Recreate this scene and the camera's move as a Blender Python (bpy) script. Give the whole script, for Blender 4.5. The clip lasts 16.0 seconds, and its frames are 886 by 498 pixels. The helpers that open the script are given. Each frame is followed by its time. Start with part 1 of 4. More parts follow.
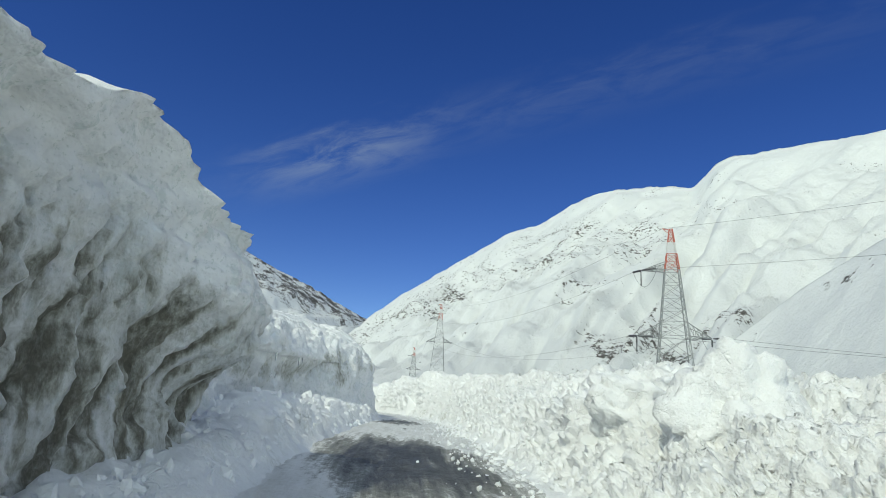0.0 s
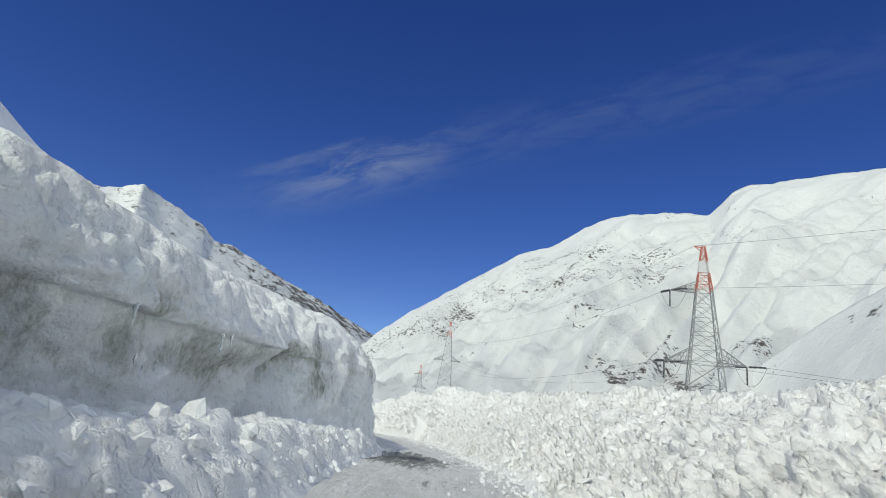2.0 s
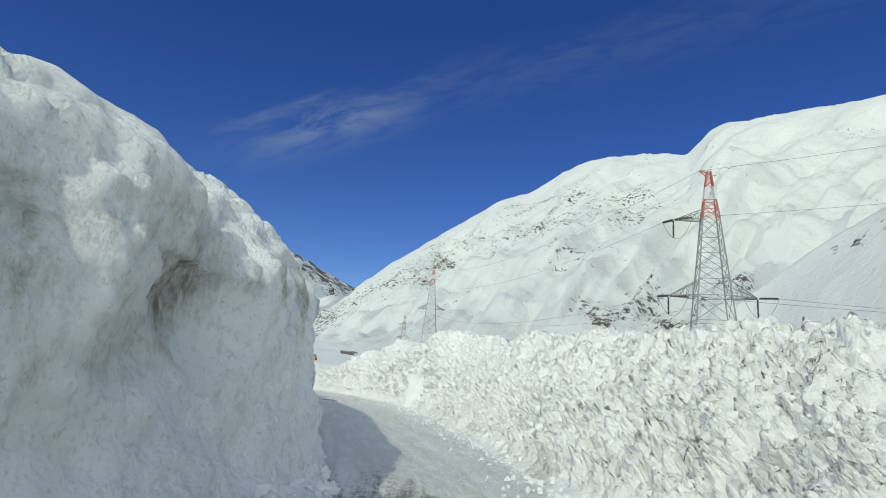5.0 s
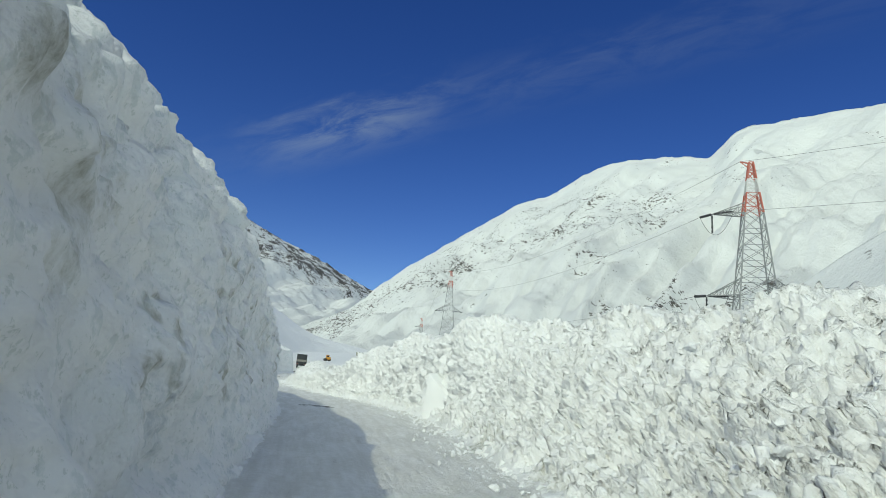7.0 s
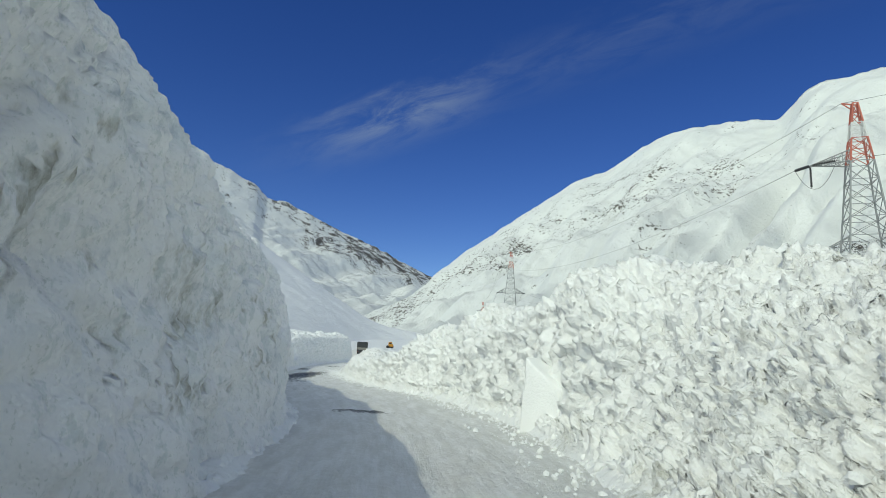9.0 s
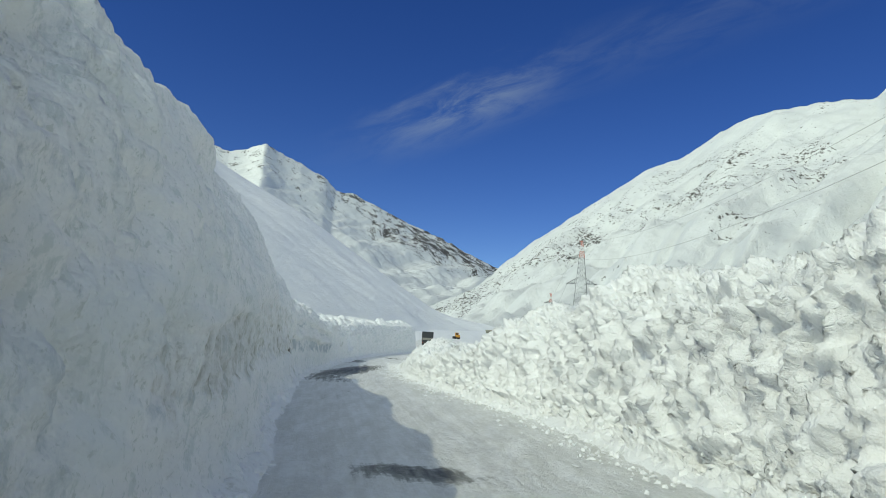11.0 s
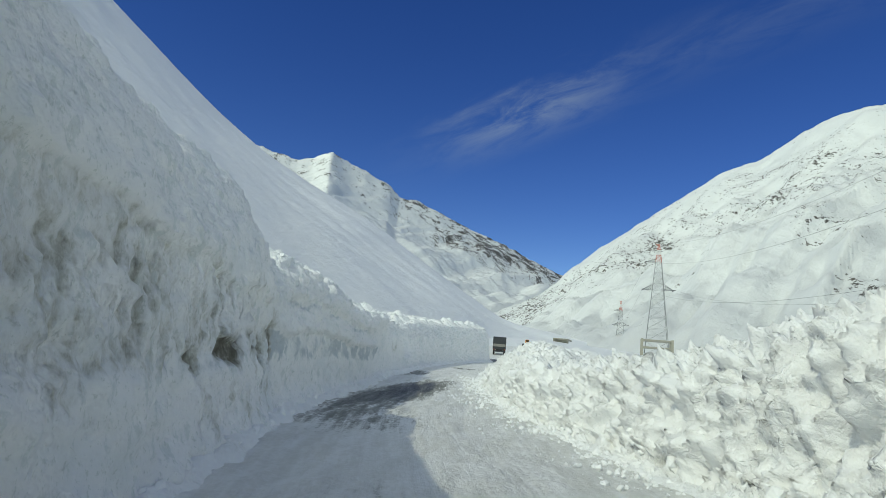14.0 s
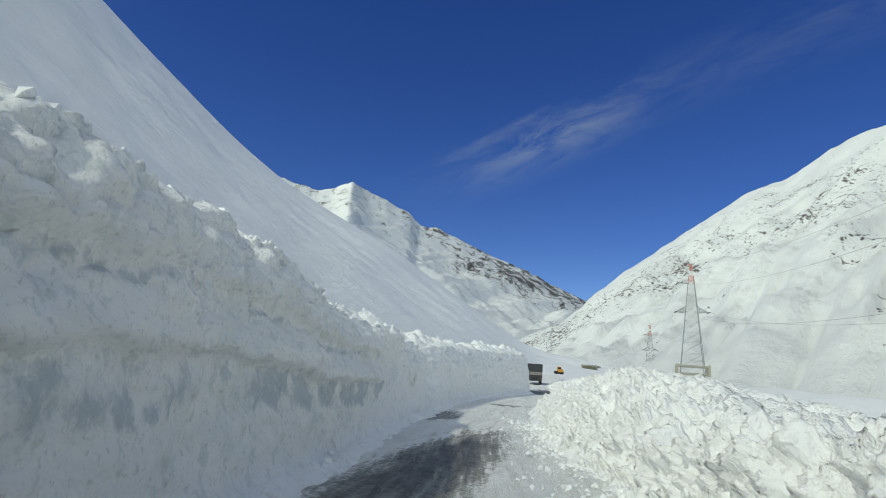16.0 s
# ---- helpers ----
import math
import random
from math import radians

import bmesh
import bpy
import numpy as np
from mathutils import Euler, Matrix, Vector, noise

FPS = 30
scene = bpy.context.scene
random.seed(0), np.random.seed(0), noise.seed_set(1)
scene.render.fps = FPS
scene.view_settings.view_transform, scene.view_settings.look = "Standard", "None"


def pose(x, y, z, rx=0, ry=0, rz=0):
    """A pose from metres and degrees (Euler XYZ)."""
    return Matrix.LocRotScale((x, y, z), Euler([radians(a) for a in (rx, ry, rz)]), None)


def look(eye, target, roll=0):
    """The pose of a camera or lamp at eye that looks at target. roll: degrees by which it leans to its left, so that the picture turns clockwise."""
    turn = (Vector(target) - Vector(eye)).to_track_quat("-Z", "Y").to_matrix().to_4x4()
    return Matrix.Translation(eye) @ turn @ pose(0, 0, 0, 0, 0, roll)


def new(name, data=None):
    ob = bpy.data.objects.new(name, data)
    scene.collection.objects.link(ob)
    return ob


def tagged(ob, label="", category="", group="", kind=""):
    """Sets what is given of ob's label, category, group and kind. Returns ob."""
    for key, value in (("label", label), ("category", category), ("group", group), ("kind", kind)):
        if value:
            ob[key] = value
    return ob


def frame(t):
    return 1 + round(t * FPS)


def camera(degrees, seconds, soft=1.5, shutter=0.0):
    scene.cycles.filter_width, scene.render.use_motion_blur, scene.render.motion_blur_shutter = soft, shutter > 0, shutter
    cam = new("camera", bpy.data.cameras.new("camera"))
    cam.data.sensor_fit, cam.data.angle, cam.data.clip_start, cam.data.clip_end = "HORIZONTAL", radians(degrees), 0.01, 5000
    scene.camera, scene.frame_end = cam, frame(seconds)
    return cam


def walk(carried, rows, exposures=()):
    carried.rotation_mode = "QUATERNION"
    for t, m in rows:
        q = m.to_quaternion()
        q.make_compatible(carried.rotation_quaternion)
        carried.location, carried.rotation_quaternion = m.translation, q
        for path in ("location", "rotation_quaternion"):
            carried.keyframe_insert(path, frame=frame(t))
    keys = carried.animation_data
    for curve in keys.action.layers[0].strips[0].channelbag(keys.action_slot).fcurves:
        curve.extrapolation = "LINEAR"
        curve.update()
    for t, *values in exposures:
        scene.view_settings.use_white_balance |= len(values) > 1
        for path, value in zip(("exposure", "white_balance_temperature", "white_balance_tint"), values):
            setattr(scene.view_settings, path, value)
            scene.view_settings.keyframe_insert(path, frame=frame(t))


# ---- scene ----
cam = camera(73.8, 16.0, soft=0.55)
PATH = [
    (0, (-1.275, 0.275, 0.918), (-0.987, 2.184, 1.439), 4.3),
    (0.5, (-1.01, 3.232, 1.031), (-0.742, 5.142, 1.561), 5.4),
    (1, (-0.787, 6.255, 1.117), (-0.533, 8.155, 1.688), 5.7),
    (1.5, (-0.632, 9.267, 1.153), (-0.392, 11.163, 1.743), 7.2),
    (2, (-0.392, 12.432, 1.165), (-0.148, 14.331, 1.744), 6.9),
    (2.5, (-0.093, 15.657, 1.396), (0.148, 17.574, 1.914), 5.0),
    (3, (0.172, 18.641, 1.515), (0.435, 20.551, 2.047), 3.8),
    (3.5, (0.411, 21.483, 1.651), (0.7, 23.384, 2.201), 4.6),
    (4, (0.659, 24.157, 1.786), (0.99, 26.063, 2.292), 6.3),
    (4.5, (0.914, 26.535, 1.9), (1.263, 28.458, 2.326), 4.4),
    (7, (2.382, 38.713, 1.713), (2.657, 40.646, 2.145), 4.8),
    (7.5, (2.582, 41.133, 1.799), (2.83, 43.045, 2.332), 7.3),
    (8, (2.719, 43.633, 1.822), (2.952, 45.571, 2.26), 5.5),
    (8.5, (2.801, 46.355, 1.802), (2.972, 48.317, 2.155), 4.1),
    (9, (2.802, 49.063, 1.793), (2.889, 51.026, 2.162), 2.8),
    (11.5, (1.608, 63.569, 1.921), (1.411, 65.533, 2.242), 4.5),
    (12, (1.123, 66.408, 1.819), (0.862, 68.364, 2.146), 4.5),
    (12.5, (0.616, 69.209, 1.776), (0.337, 71.16, 2.117), 3.5),
    (13, (0.047, 72.032, 1.786), (-0.273, 73.973, 2.142), 3.4),
    (13.5, (-0.512, 74.784, 1.724), (-0.832, 76.721, 2.106), 4.2),
    (14, (-1.171, 77.639, 1.725), (-1.515, 79.581, 2.061), 5.0),
    (14.5, (-1.843, 80.478, 1.648), (-2.168, 82.425, 1.97), 4.7),
    (15, (-2.524, 83.436, 1.636), (-2.924, 85.355, 2.033), 4.6),
    (15.5, (-3.188, 86.406, 1.672), (-3.626, 88.322, 2.042), 3.5),
    (16, (-3.865, 89.397, 1.833), (-4.283, 91.307, 2.255), 4.3),
]
walk(cam, [(t, look(eye, target, roll)) for t, eye, target, roll in PATH], [(0.0, -0.18, 7700, -8), (0.5, -0.28, 7700, -8), (1.0, -0.27, 7750, -5), (2.0, -0.24, 7800, -1), (3.0, -0.32, 7800, 0), (4.0, -0.32, 7800, -1), (4.7, -0.24, 7700, -6), (7.0, -0.26, 7700, -10), (7.5, -0.18, 7700, -10), (8.5, -0.22, 7750, -9), (9.2, -0.27, 7750, -9), (11.5, -0.24, 7750, -10), (12.5, -0.22, 7750, -10), (14.0, -0.26, 7750, -10), (15.0, -0.22, 7750, -10), (16.0, -0.26, 7800, -7)])

# ---- light ----
SUN = Vector((-0.47, -0.58, 0.665)).normalized()
world = bpy.data.worlds.new("sky")
scene.world = world
world.use_nodes = True
wn, wl = world.node_tree.nodes, world.node_tree.links
sky = wn.new("ShaderNodeTexSky")
sky.sky_type, sky.sun_disc = "NISHITA", False
sky.sun_elevation = math.asin(SUN.z)
sky.sun_rotation = math.atan2(SUN.x, SUN.y)
sky.altitude, sky.air_density, sky.dust_density, sky.ozone_density = 3200, 1.0, 0.1, 2.5
background = wn["Background"]
background.inputs["Strength"].default_value = 0.12


def node(tree, kind, **inputs):
    n = tree.nodes.new(kind)
    for key, value in inputs.items():
        n.inputs[key].default_value = value
    return n


def math_node(tree, op, a, b=None, clamp=False):
    n = tree.nodes.new("ShaderNodeMath")
    n.operation, n.use_clamp = op, clamp
    for i, v in enumerate((a, b)):
        if v is None:
            continue
        if isinstance(v, (int, float)):
            n.inputs[i].default_value = v
        else:
            tree.links.new(v, n.inputs[i])
    return n.outputs[0]


def ramp(tree, value, lo, hi):
    n = tree.nodes.new("ShaderNodeMapRange")
    n.interpolation_type = "SMOOTHSTEP"
    n.inputs["From Min"].default_value, n.inputs["From Max"].default_value = lo, hi
    tree.links.new(value, n.inputs["Value"])
    return n.outputs["Result"]


def mix(tree, factor, a, b):
    n = tree.nodes.new("ShaderNodeMix")
    n.data_type = "RGBA"
    for slot, v in ((0, factor), (6, a), (7, b)):
        if isinstance(v, (int, float)):
            n.inputs[slot].default_value = v
        elif isinstance(v, tuple):
            n.inputs[slot].default_value = (*v, 1)
        else:
            tree.links.new(v, n.inputs[slot])
    return n.outputs[2]


def toward(az, el):
    a, e = radians(az), radians(el)
    return Vector((math.sin(a) * math.cos(e), math.cos(a) * math.cos(e), math.sin(e)))


def cirrus():
    """A thin streak of high cloud across the sky."""
    t = world.node_tree
    coord = t.nodes.new("ShaderNodeTexCoord").outputs["Generated"]
    d1, d2 = toward(-14, 17.9), toward(32, 31.4)
    across = d1.cross(d2).normalized()
    along = across.cross((d1 + d2).normalized()).normalized()
    mid = (d1 + d2).normalized()

    def dot(v):
        n = t.nodes.new("ShaderNodeVectorMath")
        n.operation = "DOT_PRODUCT"
        t.links.new(coord, n.inputs[0])
        n.inputs[1].default_value = v
        return n.outputs["Value"]

    a, b, c = dot(across), dot(along), dot(mid)
    comb = t.nodes.new("ShaderNodeCombineXYZ")
    t.links.new(math_node(t, "MULTIPLY", a, 26.0), comb.inputs[0])
    t.links.new(math_node(t, "MULTIPLY", b, 7.0), comb.inputs[1])
    big = node(t, "ShaderNodeTexNoise", Scale=1.2, Detail=8.0, Roughness=0.62, Distortion=0.5)
    t.links.new(comb.outputs[0], big.inputs["Vector"])
    wob = math_node(t, "MULTIPLY", math_node(t, "SUBTRACT", big.outputs["Fac"], 0.5), 0.075)
    band = math_node(t, "ABSOLUTE", math_node(t, "ADD", a, wob))
    thick = ramp(t, band, 0.066, 0.0)
    ends = math_node(t, "MULTIPLY", ramp(t, b, -0.46, -0.26), ramp(t, b, 0.9, 0.2))
    core = math_node(t, "ADD", 0.22, math_node(t, "MULTIPLY", 0.78, ramp(t, math_node(t, "ABSOLUTE", math_node(t, "ADD", b, 0.17)), 0.2, 0.02)))
    fine = ramp(t, big.outputs["Fac"], 0.30, 0.72)
    ahead = ramp(t, c, 0.0, 0.3)
    f = math_node(t, "MULTIPLY", math_node(t, "MULTIPLY", thick, ends), math_node(t, "MULTIPLY", fine, core))
    f = math_node(t, "MULTIPLY", math_node(t, "MULTIPLY", f, ahead), 0.34, True)
    return f


deep = node(world.node_tree, "ShaderNodeHueSaturation", Hue=0.525, Saturation=1.31, Value=1.28)
wl.new(sky.outputs[0], deep.inputs["Color"])
# the sky pales towards the sun
pale = node(world.node_tree, "ShaderNodeHueSaturation", Hue=0.5, Saturation=0.46, Value=3.5)
wl.new(sky.outputs[0], pale.inputs["Color"])
sunward = wn.new("ShaderNodeVectorMath")
sunward.operation = "DOT_PRODUCT"
wl.new(wn.new("ShaderNodeTexCoord").outputs["Generated"], sunward.inputs[0])
sunward.inputs[1].default_value = SUN
clear = mix(world.node_tree, ramp(world.node_tree, sunward.outputs["Value"], 0.22, 0.92), deep.outputs[0], pale.outputs[0])
wl.new(mix(world.node_tree, cirrus(), clear, (4.2, 4.9, 6.2)), background.inputs["Color"])

sun = new("sun", bpy.data.lights.new("sun", "SUN"))
sun.data.energy, sun.data.angle, sun.data.color = 1.56, radians(0.6), (1.0, 0.975, 0.95)
sun.matrix_world = look(SUN * 200, (0, 0, 0))

# ---- numeric noise ----
PERM = np.random.RandomState(7).permutation(256)
GRAD = np.random.RandomState(8).normal(size=(256, 3))
GRAD /= np.linalg.norm(GRAD, axis=1)[:, None]
JIT = np.random.RandomState(9).rand(256, 3)
GX, GY, GZ = (GRAD[:, k].copy() for k in range(3))
JX, JY, JZ = (JIT[:, k].copy() for k in range(3))


def perlin(p):
    p = np.asarray(p, float)
    base = np.floor(p).astype(int)
    f = p - base
    w = f * f * f * (f * (f * 6 - 15) + 10)
    fx, fy, fz = (np.ascontiguousarray(f[..., k]) for k in range(3))
    wx, wy, wz = (np.ascontiguousarray(w[..., k]) for k in range(3))
    bx, by, bz = (np.ascontiguousarray(base[..., k]) for k in range(3))
    out = np.zeros(fx.shape)
    for dx in (0, 1):
        hx, kx, ex = PERM[(bx + dx) & 255], wx if dx else 1 - wx, fx - dx
        for dy in (0, 1):
            hy, ky, ey = PERM[(hx + by + dy) & 255], kx * (wy if dy else 1 - wy), fy - dy
            for dz in (0, 1):
                h = PERM[(hy + bz + dz) & 255]
                out += ky * (wz if dz else 1 - wz) * (GX[h] * ex + GY[h] * ey + GZ[h] * (fz - dz))
    return out * 1.5


def fbm(p, octaves=4, gain=0.5):
    p, out, amp = np.asarray(p, float), 0, 1.0
    for k in range(octaves):
        out = out + amp * perlin(p * 2**k + 17.3 * k)
        amp *= gain
    return out


def flakes(p):
    """Broken plates: each cell of the heap has a tilted face of its own. The face's height, and its nearness to an edge."""
    p = np.asarray(p, float)
    base = np.floor(p).astype(int)
    px, py, pz = (np.ascontiguousarray(p[..., k] - base[..., k]) for k in range(3))
    bx, by, bz = (np.ascontiguousarray(base[..., k]) for k in range(3))
    first, second, tilt = np.full(px.shape, 9.0), np.full(px.shape, 9.0), np.zeros(px.shape)
    for dx in (-1, 0, 1):
        hx = PERM[(bx + dx) & 255]
        for dy in (-1, 0, 1):
            hy = PERM[(hx + by + dy) & 255]
            for dz in (-1, 0, 1):
                h = PERM[(hy + bz + dz) & 255]
                ax, ay, az = px - dx - JX[h], py - dy - JY[h], pz - dz - JZ[h]
                d = ax * ax + ay * ay + az * az
                near = d < first
                s = (h + 91) % 256
                tilt = np.where(near, ax * GX[s] + ay * GY[s] + az * GZ[s] + 0.5 * JX[s] - 0.25, tilt)
                second = np.where(near, first, np.minimum(second, d))
                first = np.minimum(first, d)
    return tilt, np.clip(np.sqrt(second) - np.sqrt(first), 0, 1)


def domes(p):
    """A heap of balls of uneven size: the height of the union, and a number for the ball on top."""
    p = np.asarray(p, float)
    base = np.floor(p).astype(int)
    px, py, pz = (np.ascontiguousarray(p[..., k] - base[..., k]) for k in range(3))
    bx, by, bz = (np.ascontiguousarray(base[..., k]) for k in range(3))
    best, own = np.zeros(px.shape), np.zeros(px.shape, int)
    for dx in (-1, 0, 1):
        hx = PERM[(bx + dx) & 255]
        for dy in (-1, 0, 1):
            hy = PERM[(hx + by + dy) & 255]
            for dz in (-1, 0, 1):
                h = PERM[(hy + bz + dz) & 255]
                ax, ay, az = px - dx - JX[h], py - dy - JY[h], pz - dz - JZ[h]
                r = 0.5 + 0.4 * JX[(h + 37) % 256]
                high = r * r - (ax * ax + ay * ay + az * az)
                near = high > best
                best = np.where(near, high, best)
                own = np.where(near, h, own)
    return np.sqrt(best), own / 255.0


def normals(p):
    """Unit normals of a grid of points."""
    n = np.cross(np.gradient(p, axis=0), np.gradient(p, axis=1))
    return n / np.maximum(np.linalg.norm(n, axis=-1, keepdims=True), 1e-9)


def curve(xs, ys):
    """A smooth curve through a few knots."""
    xs, ys = np.array(xs, float), np.array(ys, float)
    m = np.gradient(ys, xs)

    def at(x):
        x = np.clip(np.asarray(x, float), xs[0], xs[-1])
        k = np.clip(np.searchsorted(xs, x) - 1, 0, len(xs) - 2)
        h = xs[k + 1] - xs[k]
        t = (x - xs[k]) / h
        return ((1 + 2 * t) * (1 - t) ** 2 * ys[k] + t * (1 - t) ** 2 * h * m[k] + t * t * (3 - 2 * t) * ys[k + 1] + t * t * (t - 1) * h * m[k + 1])

    return at


def step(x, a, b):
    t = np.clip((x - a) / (b - a), 0, 1)
    return t * t * (3 - 2 * t)


def sheet(name, grid, material, attributes=(), smooth=True, flip=False):
    """One mesh from a grid of points (rows x columns x 3)."""
    nu, nv = grid.shape[:2]
    if flip:
        grid, attributes = grid[::-1], [(k, np.asarray(a).reshape(nu, nv)[::-1]) for k, a in attributes]
    me = bpy.data.meshes.new(name)
    me.vertices.add(nu * nv)
    me.vertices.foreach_set("co", grid.reshape(-1).astype(np.float32))
    i = np.arange(nu * nv).reshape(nu, nv)
    quads = np.stack([i[:-1, :-1], i[:-1, 1:], i[1:, 1:], i[1:, :-1]], -1).reshape(-1, 4)
    me.loops.add(quads.size)
    me.loops.foreach_set("vertex_index", quads.reshape(-1).astype(np.int32))
    me.polygons.add(len(quads))
    me.polygons.foreach_set("loop_start", np.arange(0, quads.size, 4, dtype=np.int32))
    me.polygons.foreach_set("use_smooth", np.full(len(quads), smooth))
    me.update(calc_edges=True)
    for key, values in attributes:
        a = me.attributes.new(key, "FLOAT", "POINT")
        a.data.foreach_set("value", np.asarray(values, np.float32).reshape(-1))
    me.materials.append(material)
    return new(name, me)


# ---- materials ----
def material(name, rough=0.6):
    m = bpy.data.materials.new(name)
    m.use_nodes = True
    t = m.node_tree
    b = t.nodes["Principled BSDF"]
    b.inputs["Roughness"].default_value = rough
    return m, t, b


def noise_at(t, scale, detail=4.0, rough=0.55, stretch=None):
    n = node(t, "ShaderNodeTexNoise", Scale=scale, Detail=detail, Roughness=rough)
    v = t.nodes.new("ShaderNodeNewGeometry").outputs["Position"]
    if stretch:
        mp = t.nodes.new("ShaderNodeMapping")
        mp.inputs["Scale"].default_value = stretch
        t.links.new(v, mp.inputs["Vector"])
        v = mp.outputs[0]
    t.links.new(v, n.inputs["Vector"])
    return n.outputs["Fac"]


def bump(t, b, height, strength, distance):
    n = node(t, "ShaderNodeBump", Strength=strength, Distance=distance)
    t.links.new(height, n.inputs["Height"])
    t.links.new(n.outputs[0], b.inputs["Normal"])


def attribute(t, key):
    n = t.nodes.new("ShaderNodeAttribute")
    n.attribute_name = key
    return n.outputs["Fac"]


SNOW, GRIME, SOIL_SHADE = (0.952, 0.962, 0.955), (0.58, 0.585, 0.52), (0.20, 0.19, 0.15)


def clod(t, scale):
    """Rounded clods with creases between them."""
    n = t.nodes.new("ShaderNodeTexVoronoi")
    n.feature = "SMOOTH_F1"
    n.inputs["Scale"].default_value, n.inputs["Smoothness"].default_value = scale, 0.25
    t.links.new(t.nodes.new("ShaderNodeNewGeometry").outputs["Position"], n.inputs["Vector"])
    return math_node(t, "SUBTRACT", 1.0, n.outputs["Distance"])


def crease(t, scale):
    """Plates of snow parted by narrow creases."""
    g = t.nodes.new("ShaderNodeNewGeometry").outputs["Position"]
    w = node(t, "ShaderNodeTexNoise", Scale=scale * 0.8, Detail=3.0)
    t.links.new(g, w.inputs["Vector"])
    add = t.nodes.new("ShaderNodeVectorMath")
    add.operation = "MULTIPLY_ADD"
    t.links.new(w.outputs["Color"], add.inputs[0])
    add.inputs[1].default_value = (0.9 / scale,) * 3
    t.links.new(g, add.inputs[2])
    n = t.nodes.new("ShaderNodeTexVoronoi")
    n.feature = "DISTANCE_TO_EDGE"
    n.inputs["Scale"].default_value = scale
    t.links.new(add.outputs[0], n.inputs["Vector"])
    return ramp(t, n.outputs["Distance"], 0.0, 0.10)


def snow_material(name, relief=0.1, icy=0.0, cracks=0.0, fine=1.0):
    """Broken or packed snow; dirt and painted-in shade where the mesh says so."""
    m, t, b = material(name, 0.65)
    b.inputs["Specular IOR Level"].default_value = 0.25
    grain = noise_at(t, 9.0, 6.0, 0.65)
    patch = noise_at(t, 0.9, 5.0, 0.6)
    col = mix(t, ramp(t, patch, 0.35, 0.75), SNOW, (0.92, 0.935, 0.928))
    col = mix(t, math_node(t, "MULTIPLY", ramp(t, noise_at(t, 0.55, 6.0, 0.6, (1, 1, 1.6)), 0.50, 0.66), icy), col, (0.70, 0.78, 0.79))
    if icy:
        speck = noise_at(t, 4.0, 9.0, 0.70, (1, 1, 0.5))
        col = mix(t, math_node(t, "MULTIPLY", ramp(t, speck, 0.55, 0.61), 0.7), col, (0.74, 0.79, 0.775))
        small = noise_at(t, 15.0, 6.0, 0.7, (1, 1, 0.7))
        col = mix(t, math_node(t, "MULTIPLY", ramp(t, small, 0.57, 0.63), 0.7), col, (0.68, 0.72, 0.69))
        glaze = math_node(t, "ADD", attribute(t, "ice"), math_node(t, "MULTIPLY", math_node(t, "SUBTRACT", noise_at(t, 4.5, 8.0, 0.75, (1, 1, 0.5)), 0.5), 2.4))
        col = mix(t, math_node(t, "MULTIPLY", ramp(t, glaze, 0.30, 1.0), 0.85), col, (0.56, 0.62, 0.65))
    dirt_shade = attribute(t, "dirt_shade")
    pits = noise_at(t, 8.0, 7.0, 0.72, (1.0, 1.0, 0.45))
    edge = math_node(t, "ADD", math_node(t, "MULTIPLY", grain, 0.45), math_node(t, "MULTIPLY", patch, 0.4))
    edge = math_node(t, "ADD", edge, math_node(t, "MULTIPLY", math_node(t, "SUBTRACT", pits, 0.5), 1.7))
    f = ramp(t, math_node(t, "ADD", dirt_shade, math_node(t, "MULTIPLY", math_node(t, "SUBTRACT", edge, 0.42), ramp(t, dirt_shade, 0.0, 0.25))), 0.12, 0.85)
    col = mix(t, f, col, GRIME)
    deep = ramp(t, math_node(t, "ADD", dirt_shade, math_node(t, "SUBTRACT", math_node(t, "ADD", math_node(t, "MULTIPLY", grain, 0.5), math_node(t, "MULTIPLY", pits, 1.6)), 1.0)), 0.55, 1.2)
    col = mix(t, deep, col, SOIL_SHADE)
    t.links.new(col, b.inputs["Base Color"])
    rough = noise_at(t, 3.0 * fine, 10.0, 0.72)
    height = math_node(t, "ADD", math_node(t, "ADD", rough, math_node(t, "MULTIPLY", clod(t, 4.5 * fine), 0.4)), math_node(t, "MULTIPLY", clod(t, 13.0 * fine), 0.25))
    if cracks:
        height = math_node(t, "ADD", height, math_node(t, "MULTIPLY", math_node(t, "ADD", crease(t, 4.2), math_node(t, "MULTIPLY", crease(t, 9.5), 0.55)), math_node(t, "MULTIPLY", ramp(t, noise_at(t, 1.6, 4.0, 0.6), 0.38, 0.62), cracks)))
    height = math_node(t, "SUBTRACT", height, math_node(t, "MULTIPLY", math_node(t, "MULTIPLY", pits, 1.6), ramp(t, dirt_shade, 0.05, 0.5)))
    bump(t, b, height, 1.0, relief)
    return m


snow_wall_mat = snow_material("cut_snow", 0.06, 0.3, 0.0, 1.6)
snow_bank_mat = snow_material("broken_snow", 0.040, 0.0, 0.34, 2.0)
lump_mat = snow_material("snow_lumps", 0.024, fine=3.0)


